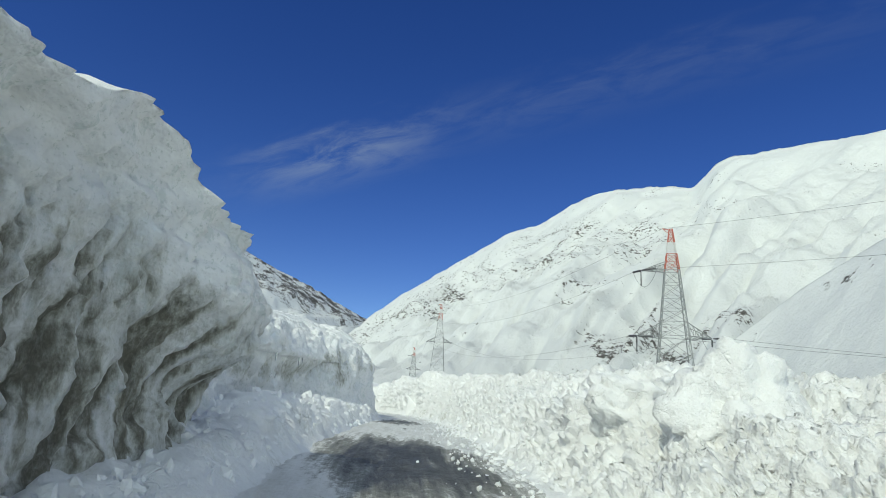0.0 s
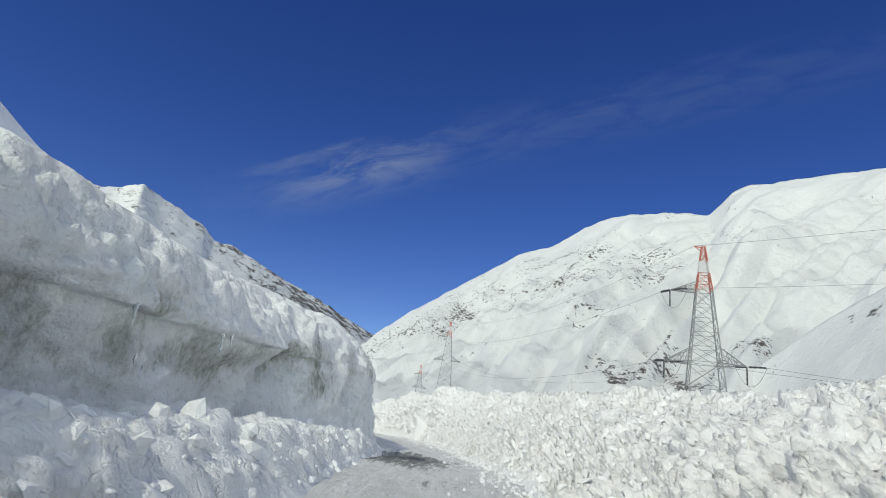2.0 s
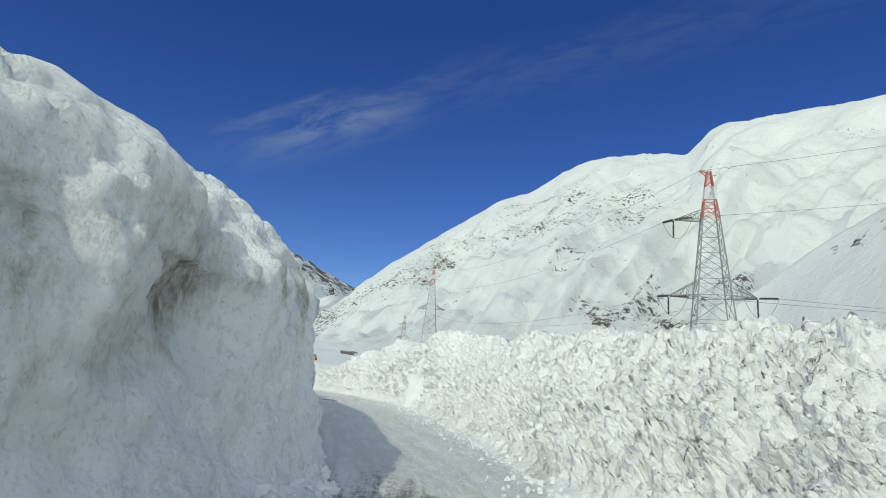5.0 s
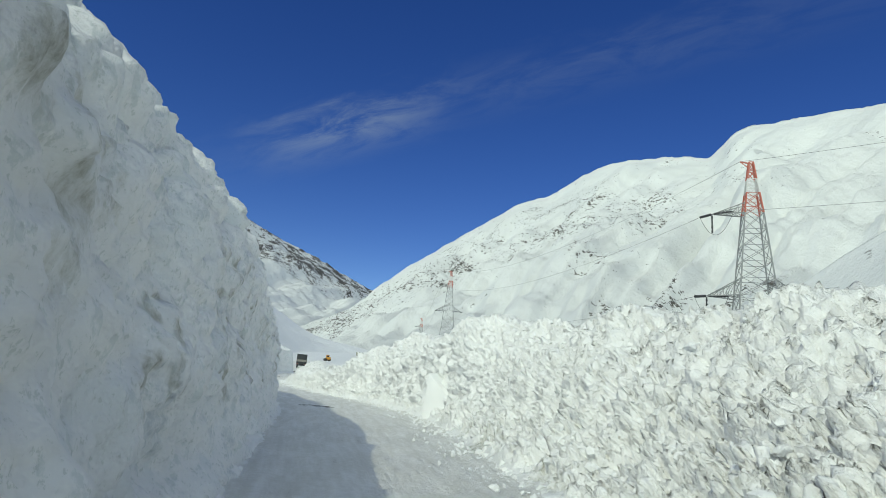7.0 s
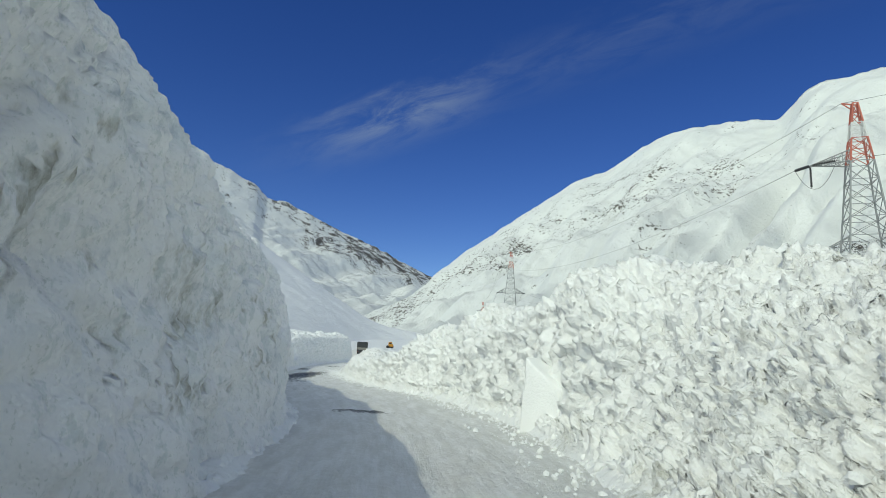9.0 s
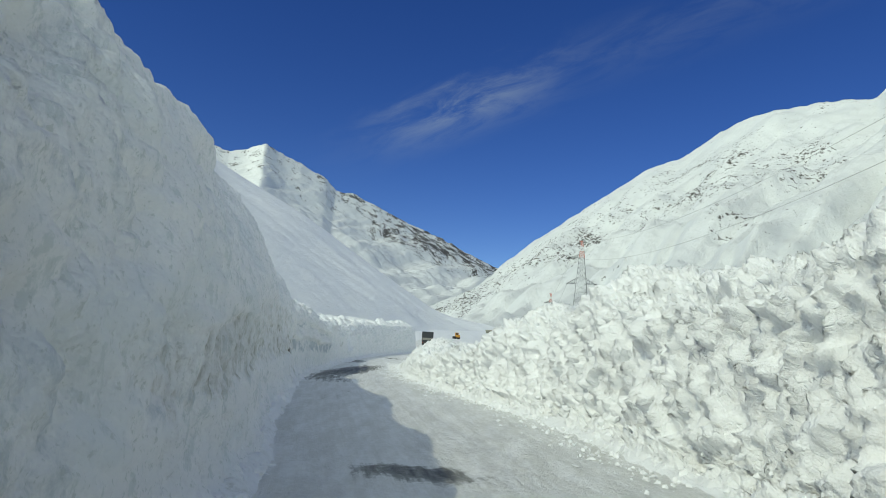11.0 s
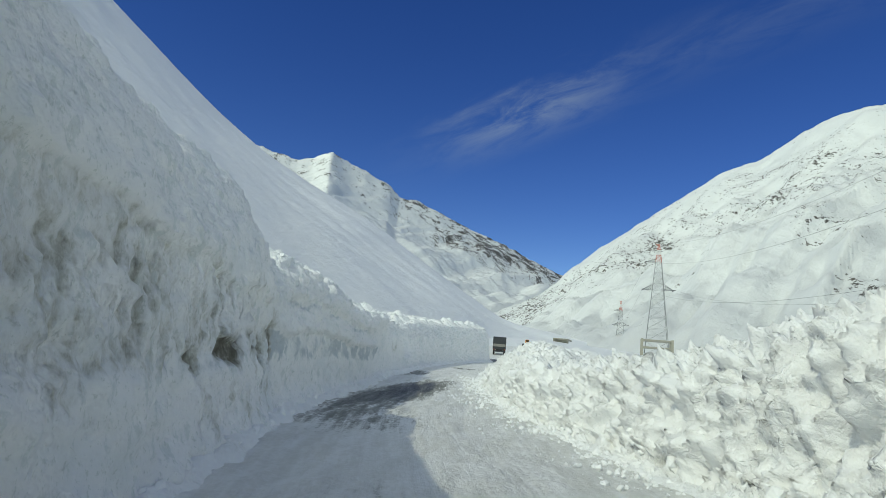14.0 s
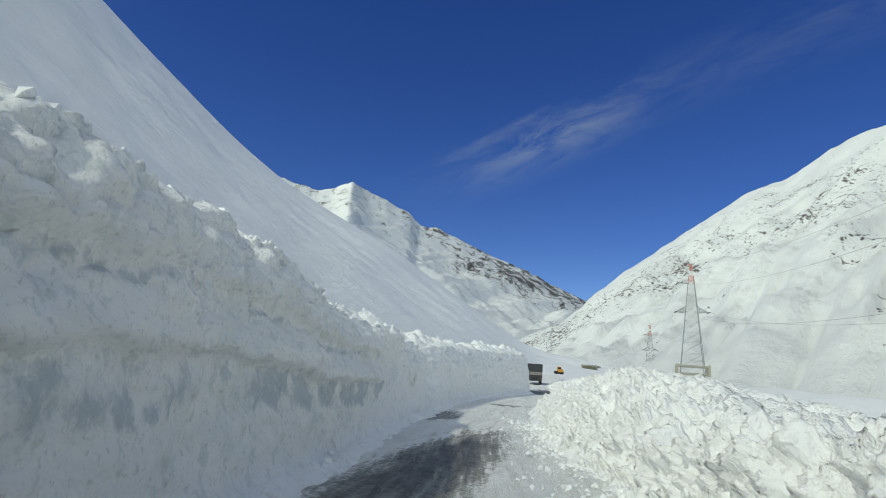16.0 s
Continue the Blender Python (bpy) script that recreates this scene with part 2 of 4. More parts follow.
def field_material():
    """Smooth wind-packed snow of open slopes."""
    m, t, b = material("slope_snow", 0.6)
    a = noise_at(t, 0.05, 6.0, 0.6)
    t.links.new(mix(t, a, (0.88, 0.90, 0.90), (0.94, 0.95, 0.945)), b.inputs["Base Color"])
    bump(t, b, math_node(t, "ADD", noise_at(t, 0.35, 9.0, 0.66, (1, 0.5, 1)), math_node(t, "ADD", math_node(t, "MULTIPLY", noise_at(t, 0.06, 6.0, 0.6, (2.5, 0.7, 1)), 1.5), math_node(t, "MULTIPLY", math_node(t, "MULTIPLY", noise_at(t, 1.3, 5.0, 0.7), ramp(t, noise_at(t, 0.03, 4.0, 0.6, (1, 0.35, 1)), 0.42, 0.6)), 0.5))), 0.7, 1.2)
    return m


field_mat = field_material()


def mountain_material(name, amount):
    """Snow slopes with bare rock showing in clusters."""
    m, t, b = material(name, 0.7)
    fine = noise_at(t, 0.10, 6.0, 0.72)
    mid = noise_at(t, 0.011, 5.0, 0.6)
    big = noise_at(t, 0.003, 3.0, 0.5)
    rock = attribute(t, "rock")
    v = math_node(t, "ADD", math_node(t, "MULTIPLY", fine, 1.1), math_node(t, "MULTIPLY", mid, 0.5))
    v = math_node(t, "ADD", math_node(t, "ADD", v, math_node(t, "MULTIPLY", big, 0.35)), math_node(t, "MULTIPLY", rock, amount))
    f = ramp(t, v, 1.125, 1.145)
    stone = mix(t, noise_at(t, 0.12, 4.0), (0.035, 0.033, 0.032), (0.13, 0.115, 0.10))
    t.links.new(mix(t, f, mix(t, mid, (0.65, 0.665, 0.66), (0.73, 0.745, 0.74)), stone), b.inputs["Base Color"])
    bump(t, b, math_node(t, "ADD", fine, math_node(t, "MULTIPLY", mid, 2.0)), 0.5, 8.0)
    return m


def road_material():
    """Snow packed by tyres, worn to wet asphalt in places."""
    m, t, b = material("packed_snow_road", 0.5)
    bare = attribute(t, "bare")
    a, g = noise_at(t, 0.9, 7.0, 0.66, (2.2, 0.4, 1)), noise_at(t, 7.0, 6.0, 0.7)
    v = math_node(t, "ADD", bare, math_node(t, "ADD", math_node(t, "MULTIPLY", math_node(t, "SUBTRACT", a, 0.5), 1.1), math_node(t, "MULTIPLY", math_node(t, "SUBTRACT", g, 0.5), 0.9)))
    lane = t.nodes.new("ShaderNodeCombineXYZ")
    pos = t.nodes.new("ShaderNodeSeparateXYZ")
    t.links.new(t.nodes.new("ShaderNodeNewGeometry").outputs["Position"], pos.inputs[0])
    t.links.new(attribute(t, "across"), lane.inputs[0])
    t.links.new(math_node(t, "MULTIPLY", pos.outputs["Y"], 0.06), lane.inputs[1])
    tracks = node(t, "ShaderNodeTexNoise", Scale=5.0, Detail=6.0, Roughness=0.7)
    t.links.new(lane.outputs[0], tracks.inputs["Vector"])
    v = math_node(t, "ADD", v, math_node(t, "MULTIPLY", math_node(t, "SUBTRACT", tracks.outputs["Fac"], 0.5), 1.3))
    worn = math_node(t, "ADD", math_node(t, "MULTIPLY", a, 0.45), math_node(t, "ADD", math_node(t, "MULTIPLY", g, 0.3), math_node(t, "MULTIPLY", tracks.outputs["Fac"], 0.35)))
    snow = mix(t, ramp(t, worn, 0.42, 0.66), (0.93, 0.935, 0.92), (0.76, 0.76, 0.72))
    slush = mix(t, ramp(t, v, 0.18, 0.62), snow, (0.30, 0.30, 0.27))
    col = mix(t, ramp(t, v, 0.55, 0.95), slush, mix(t, g, (0.035, 0.036, 0.033), (0.11, 0.11, 0.095)))
    t.links.new(col, b.inputs["Base Color"])
    t.links.new(math_node(t, "SUBTRACT", 0.7, math_node(t, "MULTIPLY", ramp(t, v, 0.5, 0.9), 0.25)), b.inputs["Roughness"])
    bump(t, b, math_node(t, "ADD", math_node(t, "ADD", g, noise_at(t, 22.0, 5.0, 0.7)), math_node(t, "ADD", math_node(t, "MULTIPLY", clod(t, 9.0), 0.6), math_node(t, "MULTIPLY", tracks.outputs["Fac"], 1.5))), 1.0, 0.045)
    return m


def paint(name, colour, rough=0.5, metal=0.0):
    m, t, b = material(name, rough)
    n = noise_at(t, 2.5, 5.0, 0.6)
    t.links.new(mix(t, n, tuple(c * 0.75 for c in colour), tuple(min(1, c * 1.2) for c in colour)), b.inputs["Base Color"])
    b.inputs["Metallic"].default_value = metal
    bump(t, b, n, 0.15, 0.02)
    return m


steel = paint("galvanised_steel", (0.27, 0.28, 0.28), 0.55, 0.2)
red_paint = paint("faded_red_paint", (0.46, 0.12, 0.08), 0.6)
white_paint = paint("chalky_white_paint", (0.62, 0.62, 0.60), 0.6)
porcelain = paint("dark_insulator", (0.035, 0.035, 0.04), 0.3)
concrete = paint("grey_concrete", (0.36, 0.35, 0.29), 0.85)
cable_mat = paint("aluminium_cable", (0.13, 0.13, 0.13), 0.6, 0.3)

# ---- plan of the road ----
LEFT = curve([-14, 0, 8, 14, 22, 30, 36, 40, 44, 48, 52, 58, 63, 67, 76, 80, 86, 90, 95, 100, 111, 119, 128, 140, 150, 156, 159, 166],
             [-5.2, -4.6, -4.4, -3.95, -2.6, -1.2, 0.2, 0.9, 0.85, 0.65, 0.3, -0.15, -0.45, -0.9, -3.4, -4.4, -6, -7, -8, -8.5, -10, -10.5, -11.1, -10.6, -8.8, -7.7, -8.6, -14])
LEFT_TOP = curve([-14, 0, 5, 6, 7, 7.7, 8.5, 9.5, 10.5, 11.4, 12.4, 13.6, 20, 24, 28, 32, 36, 40, 43, 46, 50, 54, 58, 61, 66, 70, 74, 76, 79, 82, 86, 89.6, 91, 94, 98, 104, 110, 116, 124, 132, 150, 158, 166],
                 [3.3, 3.4, 3.6, 3.85, 4.3, 4.15, 3.65, 3.55, 3.6, 3.5, 3.3, 3.55, 4.2, 4.4, 4.75, 5.1, 5.45, 5.65, 5.6, 5.72, 5.95, 6.05, 5.5, 4.9, 4.9, 5.4, 5.8, 6.1, 6.1, 5.6, 5.1, 4.9, 3.9, 4.0, 3.9, 3.3, 3.4, 3.4, 3.7, 4.1, 4.8, 5.1, 4.8])
RIGHT = curve([-14, 0, 8, 12, 17, 24, 30, 37, 45, 55, 63, 68, 75, 80, 85, 90, 95, 100, 107, 115, 123, 140, 160, 185],
              [2, 2, 2.2, 2.5, 3, 3.6, 4.6, 5.3, 5.7, 6, 6.2, 6, 5, 3.8, 2, 0.3, -1.5, -2.8, -4, -5, -5.7, -5.8, -5.2, -7])
RIGHT_TOP = curve([-14, 8, 13, 16, 19, 23, 31, 39, 47, 55, 61, 64, 67, 71, 75, 78.6, 80, 82, 84, 86, 89, 92, 95, 98, 101, 106, 112, 124, 140, 185],
                  [1.6, 1.7, 2.2, 1.9, 2.6, 2.5, 3.1, 3.3, 3.5, 3.9, 4.1, 4.5, 4.7, 3.9, 4.0, 4.5, 3.9, 3.4, 3.7, 3.2, 2.5, 2.1, 1.85, 1.7, 1.35, 1.9, 2.5, 2.4, 2.6, 2.6])
STEEP = curve([-14, 6, 9, 11, 16, 22, 30, 50, 58, 64, 80, 100, 112, 185], [0.1, 0.05, 0.1, 0.5, 0.5, 0.2, 0.1, 0.1, 0.3, 0.9, 1.0, 0.9, 0.5, 0.4])
GROUND = curve([-30, 0, 9, 16, 24, 40, 110, 125, 155, 190, 260], [-0.8, -0.65, -0.45, -0.2, 0, 0, -0.05, 0.1, 0.7, 1.6, 4.6])


# ---- road ----
def build_road():
    ys = np.concatenate([np.arange(-13, 130, 0.15), np.arange(130, 262, 0.5)])
    vs = np.linspace(0, 1, 84)
    y, v = np.meshgrid(ys, vs, indexing="ij")
    x = LEFT(y) - 1.2 + v * (RIGHT(y) + 2.0 - LEFT(y) + 1.2)
    p = np.stack([x, y, 0 * x], -1)
    across = x - LEFT(y)
    z = GROUND(y) + 0.06 * fbm(p * 0.5, 3) + 0.045 * fbm(p * (3.0, 1.6, 1), 4)
    for lane in (1.3, 2.9, 3.5, 5.0):
        z -= 0.04 * np.exp(-(((across - lane - 0.3 * np.sin(y * 0.11)) / 0.25) ** 2))
    bare = np.zeros_like(x) - 0.15
    for cx, cy, rx, ry, k in ((0.3, 14.6, 2.2, 6.4, 1.15), (1.6, 35, 2.2, 5.5, 0.95), (2.0, 26, 1.6, 2.0, 0.3), (1.2, 70.6, 1.3, 0.8, 0.9), (2.2, 52, 1.5, 5, 0.12),
                              (-6.7, 103, 1.4, 11.0, 1.05), (-5.0, 92.5, 1.6, 3.0, 0.5), (-7.4, 132, 3.0, 1.2, 0.7), (-3.0, 84, 1.2, 5.0, 0.2), (-6.5, 163, 3, 9, 1.0), (-9.6, 118, 1.0, 4.0, 0.8)):
        bare += k * np.exp(-((((x - cx) / rx) ** 2 + ((y - cy) / ry) ** 2) ** 1.5))
    ob = sheet("road", np.stack([x, y, z], -1), road_material(), [("bare", bare), ("across", across)])
    tagged(ob, "narrow mountain road under packed snow with bare wet asphalt patches", "road", kind="structure")


build_road()


# ---- cut snow wall ----
def build_left_wall():
    ys = np.concatenate([np.arange(-13, 112, 0.07), np.arange(112, 166, 0.14)])
    face = np.linspace(0, 1, 96)
    top = np.linspace(0, 1, 44)[1:] ** 1.5
    y = ys[:, None]
    h = LEFT_TOP(ys)[:, None]
    g = GROUND(ys)[:, None]
    slope = np.gradient(LEFT(ys), ys)
    nx, ny = 1 / np.hypot(1, slope), -slope / np.hypot(1, slope)
    lean = 0.10 * (h - g)
    # face: up from the foot, rounded at the lip
    zf = g - 0.15 + (h - g + 0.15) * face
    setback = curve([-13, 14, 18, 24, 40, 45, 50, 54, 62, 66, 69, 78, 86, 90, 93, 120, 165], [0.5, 0.4, 2.0, 3.1, 2.9, 1.6, 1.2, 0.7, 0.6, 0.7, 1.15, 1.15, 1.1, 0.7, 0.5, 0.5, 0.5])(ys)[:, None]
    start = curve([-13, 40, 46, 62, 67, 70, 76, 84, 90, 165], [0.54, 0.54, 0.50, 0.50, 0.45, 0.40, 0.48, 0.55, 0.6, 0.54])(ys)[:, None]
    out = -lean * face**2 - setback * np.clip((face - start) / (1 - start), 0, 1) ** 1.5
    zf = zf - 0.12 * step(face, 0.8, 1.0) ** 2
    rise, run = np.gradient(zf, axis=1), -np.gradient(out, axis=1)
    flat, tall = (np.concatenate([k / np.hypot(rise, run), np.zeros((len(ys), len(top)))], 1) for k in (rise, run))
    # back: the snow field behind the lip
    reach = 16.0
    ob_ = out[:, -1:] - reach * top
    zb = zf[:, -1:] + 0.06 * reach * top + 0.0 * y
    off, z = np.concatenate([out, ob_], 1), np.concatenate([zf, zb], 1)
    on_face = np.concatenate([np.ones_like(face), 1 - step(top, 0.0, 0.05)])[None, :]
    x = LEFT(ys)[:, None] + nx[:, None] * off
    yy = y + ny[:, None] * np.concatenate([out, out[:, -1:] * (1 - step(top, 0.0, 0.5))[None, :]], 1)
    p = np.stack([x, yy + 0 * x, z], -1)
    up = (z - g) / np.maximum(h - g, 0.1)
    old = 1 - step(yy, 11.8, 12.8)
    mid = step(yy, 64, 67) * (1 - step(yy, 90, 92))
    upw = up + 0.17 * fbm(p * (0.3, 0.38, 0.2) + 6, 3)
    d = (0.42 - 0.27 * step(yy, 62, 67)) * fbm(p * 0.28, 3) + (0.16 - 0.07 * step(yy, 62, 67)) * fbm(p * 1.1, 4) - 0.05 * np.abs(fbm(p * 2.1 + 3, 3))
    blocks, mark = domes(p * (1.2, 1.0, 1.3))
    crisp = (0.25 + 0.3 * step(yy, 42, 45) * (1 - step(yy, 66, 70)) + 0.75 * step(up, 0.5, 0.85)) * (1 - 0.7 * old) * (1 - 0.75 * mid * (1 - step(yy, 82, 85) * (1 - step(up, 0.5, 0.65)))) * (1 + 0.5 * step(yy, 13, 16) * (1 - step(yy, 60, 64)))
    d += 0.30 * (blocks - 0.45) * (0.3 + 0.7 * mark) * crisp
    d += (0.20 * (domes(p * (2.8, 2.4, 2.6) + 0.3 * fbm(p * 1.5, 2)[..., None])[0] - 0.45) + 0.09 * (domes(p * 6.0 + 31)[0] - 0.45)) * crisp
    lean_y = np.stack([p[..., 0], p[..., 1] - 0.14 * p[..., 2], p[..., 2]], -1)
    flute = 0.9 * (domes(lean_y * (4.6, 4.6, 0.75) + (0, 0, 3.0))[0] - 0.45) + 0.3 * fbm(lean_y * (2.2, 2.2, 0.35) + (0, 0, 3.0), 3) - 0.8 * np.abs(fbm(lean_y * (3.2, 3.2, 0.5) + (0, 0, 8.0), 3)) + 0.25
    d += flute * (0.03 + 0.25 * old * (1 - 0.6 * step(up, 0.7, 0.95)) + 0.05 * mid * step(up, 0.1, 0.3) * (1 - step(up, 0.4, 0.5)))
    lobe = np.exp(-(((yy - 10.3) / np.where(yy > 10.3, 1.35, 2.1)) ** 2))
    d += 0.25 * old * step(up, 0.25, 0.85) + 1.5 * lobe * step(up, 0.0, 0.12) * (0.5 + 0.5 * step(upw, 0.36, 0.60)) * (1 - 0.5 * step(upw, 0.72, 1.0)) + 0.06 * mid * (1 - step(up, 0.22, 0.27))
    d += old * step(up, 0.5, 0.7) * 0.16 * (domes(p * 1.5 + 3)[0] - 0.45)
    d *= 1 - 0.6 * step(up, 0.7, 0.95) * step(yy, 42, 46) * (1 - step(yy, 62, 66))
    # ledge and hollow of the bay before the bend
    bay = step(yy, 13, 17) * (1 - step(yy, 35.5, 37.5))
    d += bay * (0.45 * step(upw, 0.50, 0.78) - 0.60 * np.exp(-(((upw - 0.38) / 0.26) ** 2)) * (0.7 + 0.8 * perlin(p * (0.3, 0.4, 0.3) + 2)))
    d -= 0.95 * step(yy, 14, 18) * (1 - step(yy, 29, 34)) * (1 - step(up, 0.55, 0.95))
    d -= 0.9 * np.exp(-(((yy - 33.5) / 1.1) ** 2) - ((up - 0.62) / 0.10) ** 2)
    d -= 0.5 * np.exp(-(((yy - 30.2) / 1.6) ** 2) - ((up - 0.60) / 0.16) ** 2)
    # smooth drift hanging over the middle stretch
    band_top = curve([60, 66, 69, 71, 74, 77, 82, 87, 95], [1.8, 1.9, 2.05, 2.2, 2.55, 2.85, 2.9, 2.6, 2.4])(yy) + 0.22 * fbm(p * (0.4, 0.5, 0.1) + 9, 3)
    above = step(z, band_top, band_top + 0.10)
    d += mid * 0.13 * above * (0.7 + 0.5 * perlin(p * (0.15, 0.22, 0.1)))
    d += 0.5 * np.exp(-(((yy - 69.6) / 1.2) ** 2)) * step(up, 0.80, 0.92)
    # layers standing out one over the other, with torn lower edges
    torn = 0.035 * fbm(p * (1.2, 2.2, 0.3), 4) + 0.03 * fbm(p * (0.1, 0.3, 0.1), 2)
    layered = step(yy, 90.5, 92) * (1 - step(yy, 106, 110))
    d += layered * 0.22 * step(up + torn, 0.47, 0.51) * (1 - 0.8 * step(up, 0.52, 0.68))
    d += layered * 0.20 * step(up + torn, 0.70, 0.73) * (1 - 0.6 * step(up, 0.75, 0.95))
    # undercut bands
    for c, w, k, a, b in ((0.25, 0.03, 0.10, 70, 84), (0.45, 0.05, 0.15, 44, 66)):
        d -= k * np.exp(-(((up + 0.06 * perlin(p * 0.5) - c) / w) ** 2)) * step(yy, a, a + 3) * (1 - step(yy, b - 3, b)) * (0.6 + 0.8 * perlin(p * 1.7))
    # broken end blocks
    d += 0.9 * np.exp(-(((yy - 110.3) / 1.3) ** 2) - ((up - 0.92) / 0.16) ** 2)
    d -= 1.2 * np.exp(-(((yy - 121.5) / 1.6) ** 2)) * step(up, 0.2, 0.5)
    fine = 0.07 * fbm(p * 3.6, 3) + 0.12 * (domes(p * 4.2)[0] - 0.45) * step(up, 0.3, 0.8) * (1 - 0.8 * mid)
    p[..., 0] += (d + fine) * on_face * nx[:, None] * flat
    p[..., 1] += (d + fine) * on_face * ny[:, None] * flat
    p[..., 2] += np.clip(d + fine, -0.3, 0.3) * on_face * tall * (1 - 0.6 * old)
    p[:, len(face):, 2] += (p[:, len(face) - 1, 2] - zf[:, -1])[:, None] * np.exp(-((top * reach / 1.2) ** 2))[None, :]
    p[:, len(face):, 0] += (p[:, len(face) - 1, 0] - x[:, len(face) - 1])[:, None] * np.exp(-((top * reach / 1.2) ** 2))[None, :]
    back = 1 - on_face
    rub, rmark = domes(p * (1.5, 1.5, 0.6))
    band = np.concatenate([np.zeros_like(face), np.exp(-(((top * reach - 1.6) / 1.7) ** 2))])[None, :] * (0.35 + 0.65 * step(yy, 88, 96))
    p[..., 2] += back * (0.5 * fbm(p * 0.25, 3) * step(back.cumsum(1) / 44, 0.0, 0.3) + band * (0.85 * rub * (0.25 + rmark) + 0.1 * fbm(p * 3, 2)))
    foot = np.exp(-(((up - 0.0) / 0.07) ** 2)) * on_face
    p[..., 0] += 0.35 * foot * (0.6 + 0.6 * fbm(p * 1.3, 3))
    # dirt streaks; shade of the grooves and lower face is painted in with them
    streak = step(fbm(lean_y * (4.6, 4.6, 0.45) + 40, 4) - 0.8 * flute, -0.25, 0.45)
    dirt_shade = old * (0.32 + 0.62 * streak) * (1 - 0.85 * step(upw, 0.60, 0.85)) * (0.62 + 0.75 * (1 - up))
    pits = step(fbm(p * (6.5, 6.5, 2.2) + 11, 4), -0.05, 0.5) * (0.45 + 0.55 * step(fbm(p * 0.6 + 3, 2), -0.2, 0.3))
    p[..., 0] -= 0.06 * mid * pits * step(z, 1.2, 1.6) * (1 - above) * on_face
    dirt_shade += mid * (0.26 + 0.34 * pits) * step(z + 0.3 * fbm(p * (0.8, 0.8, 0.3) + 4, 3), 1.0, 1.35) * (1 - above) * (1 - 0.6 * step(yy, 83, 87)) * step(fbm(p * 0.35 + 15, 3), -0.7, -0.3)
    dirt_shade += 0.35 * step(yy, 84, 86) * (1 - step(yy, 90, 92)) * step(fbm(p * (3.2, 3.2, 1.1) + 5, 4), 0.0, 0.4) * (1 - step(up, 0.5, 0.7))
    dirt_shade += bay * (0.10 + 0.38 * step(fbm(p * (0.55, 0.5, 0.7) + 2, 4), -0.1, 0.35)) * step(up, 0.26, 0.42) * (1 - step(upw, 0.58, 0.74))
    dirt_shade += 0.28 * step(yy, 24, 28) * (1 - step(yy, 37, 39)) * step(up, 0.14, 0.3) * (1 - step(upw, 0.60, 0.76)) * step(fbm(p * (0.45, 0.4, 0.6) + 92, 4), -0.25, 0.25)
    # dirt in the two hollows, with the dark of their insides painted in
    dirt_shade += 0.3 * np.exp(-(((yy - 33.5) / 1.2) ** 2) - ((up - 0.60) / 0.10) ** 2) + 0.15 * np.exp(-(((yy - 30.2) / 1.7) ** 2) - ((up - 0.56) / 0.14) ** 2)
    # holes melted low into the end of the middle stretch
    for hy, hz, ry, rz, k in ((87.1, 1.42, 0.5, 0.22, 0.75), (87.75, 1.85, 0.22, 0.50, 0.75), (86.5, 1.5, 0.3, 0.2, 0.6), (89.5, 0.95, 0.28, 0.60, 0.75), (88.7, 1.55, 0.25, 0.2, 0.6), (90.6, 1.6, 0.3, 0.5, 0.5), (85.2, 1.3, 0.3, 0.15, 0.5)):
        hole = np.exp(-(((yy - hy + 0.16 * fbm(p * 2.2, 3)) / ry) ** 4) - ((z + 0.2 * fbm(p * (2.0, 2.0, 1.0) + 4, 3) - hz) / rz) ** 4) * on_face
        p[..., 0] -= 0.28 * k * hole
        # the shade inside each shallow hole is painted into the colour
        dirt_shade += 1.4 * k * hole
    dirt_shade += 0.55 * np.exp(-(((yy - 57.5) / 1.5) ** 2) - ((up - 0.48) / 0.12) ** 2) * (0.6 + fbm(p, 3))
    dirt_shade += 0.45 * np.exp(-(((yy - 49.0) / 0.8) ** 2) - ((up - 0.52) / 0.08) ** 2)
    dirt_shade += 0.6 * step(yy, 37, 38.5) * (1 - step(yy, 42, 44)) * step(fbm(p * (0.8, 0.8, 0.3) + 7, 3), -0.2, 0.4) * np.exp(-(((up - 0.55) / 0.2) ** 2))
    dirt_shade += 0.6 * np.exp(-(((yy - 115) / 1.2) ** 2) - ((up - 0.5) / 0.15) ** 2) * step(fbm(p * 1.2, 3), -0.1, 0.3)
    grains = step(fbm(p * (5.0, 5.0, 2.2) + 33, 4), 0.0, 0.4)
    dirt_shade += 0.55 * step(yy, 42, 45) * (1 - step(yy, 62, 66)) * grains * step(fbm(p * 0.55 + 17, 3), -0.15, 0.35) * step(up, 0.12, 0.25) * (1 - step(up, 0.55, 0.8))
    dirt_shade += 0.22 * step(yy, 84, 92) * grains * step(fbm(p * 0.5 + 27, 3), 0.0, 0.4)
    dirt_shade += 0.08 * fbm(p * 0.4, 3)
    dirt_shade *= on_face
    # grey-blue ice between the layers, with tongues of snow rising into it
    tongue = 0.30 + 0.15 * np.abs(perlin(np.stack([0 * yy, yy * 1.3, 0 * yy + 5], -1))) - 0.06 * np.abs(perlin(np.stack([0 * yy, yy * 3.1, 0 * yy + 9], -1)))
    ice = step(yy, 89, 91) * (1 - step(yy, 108, 112)) * step(up, tongue - 0.03, tongue + 0.04) * (1 - step(up + torn, 0.46, 0.49)) * (0.35 + 0.65 * step(fbm(p * (0.9, 0.9, 0.7) + 50, 3), -0.3, 0.3))
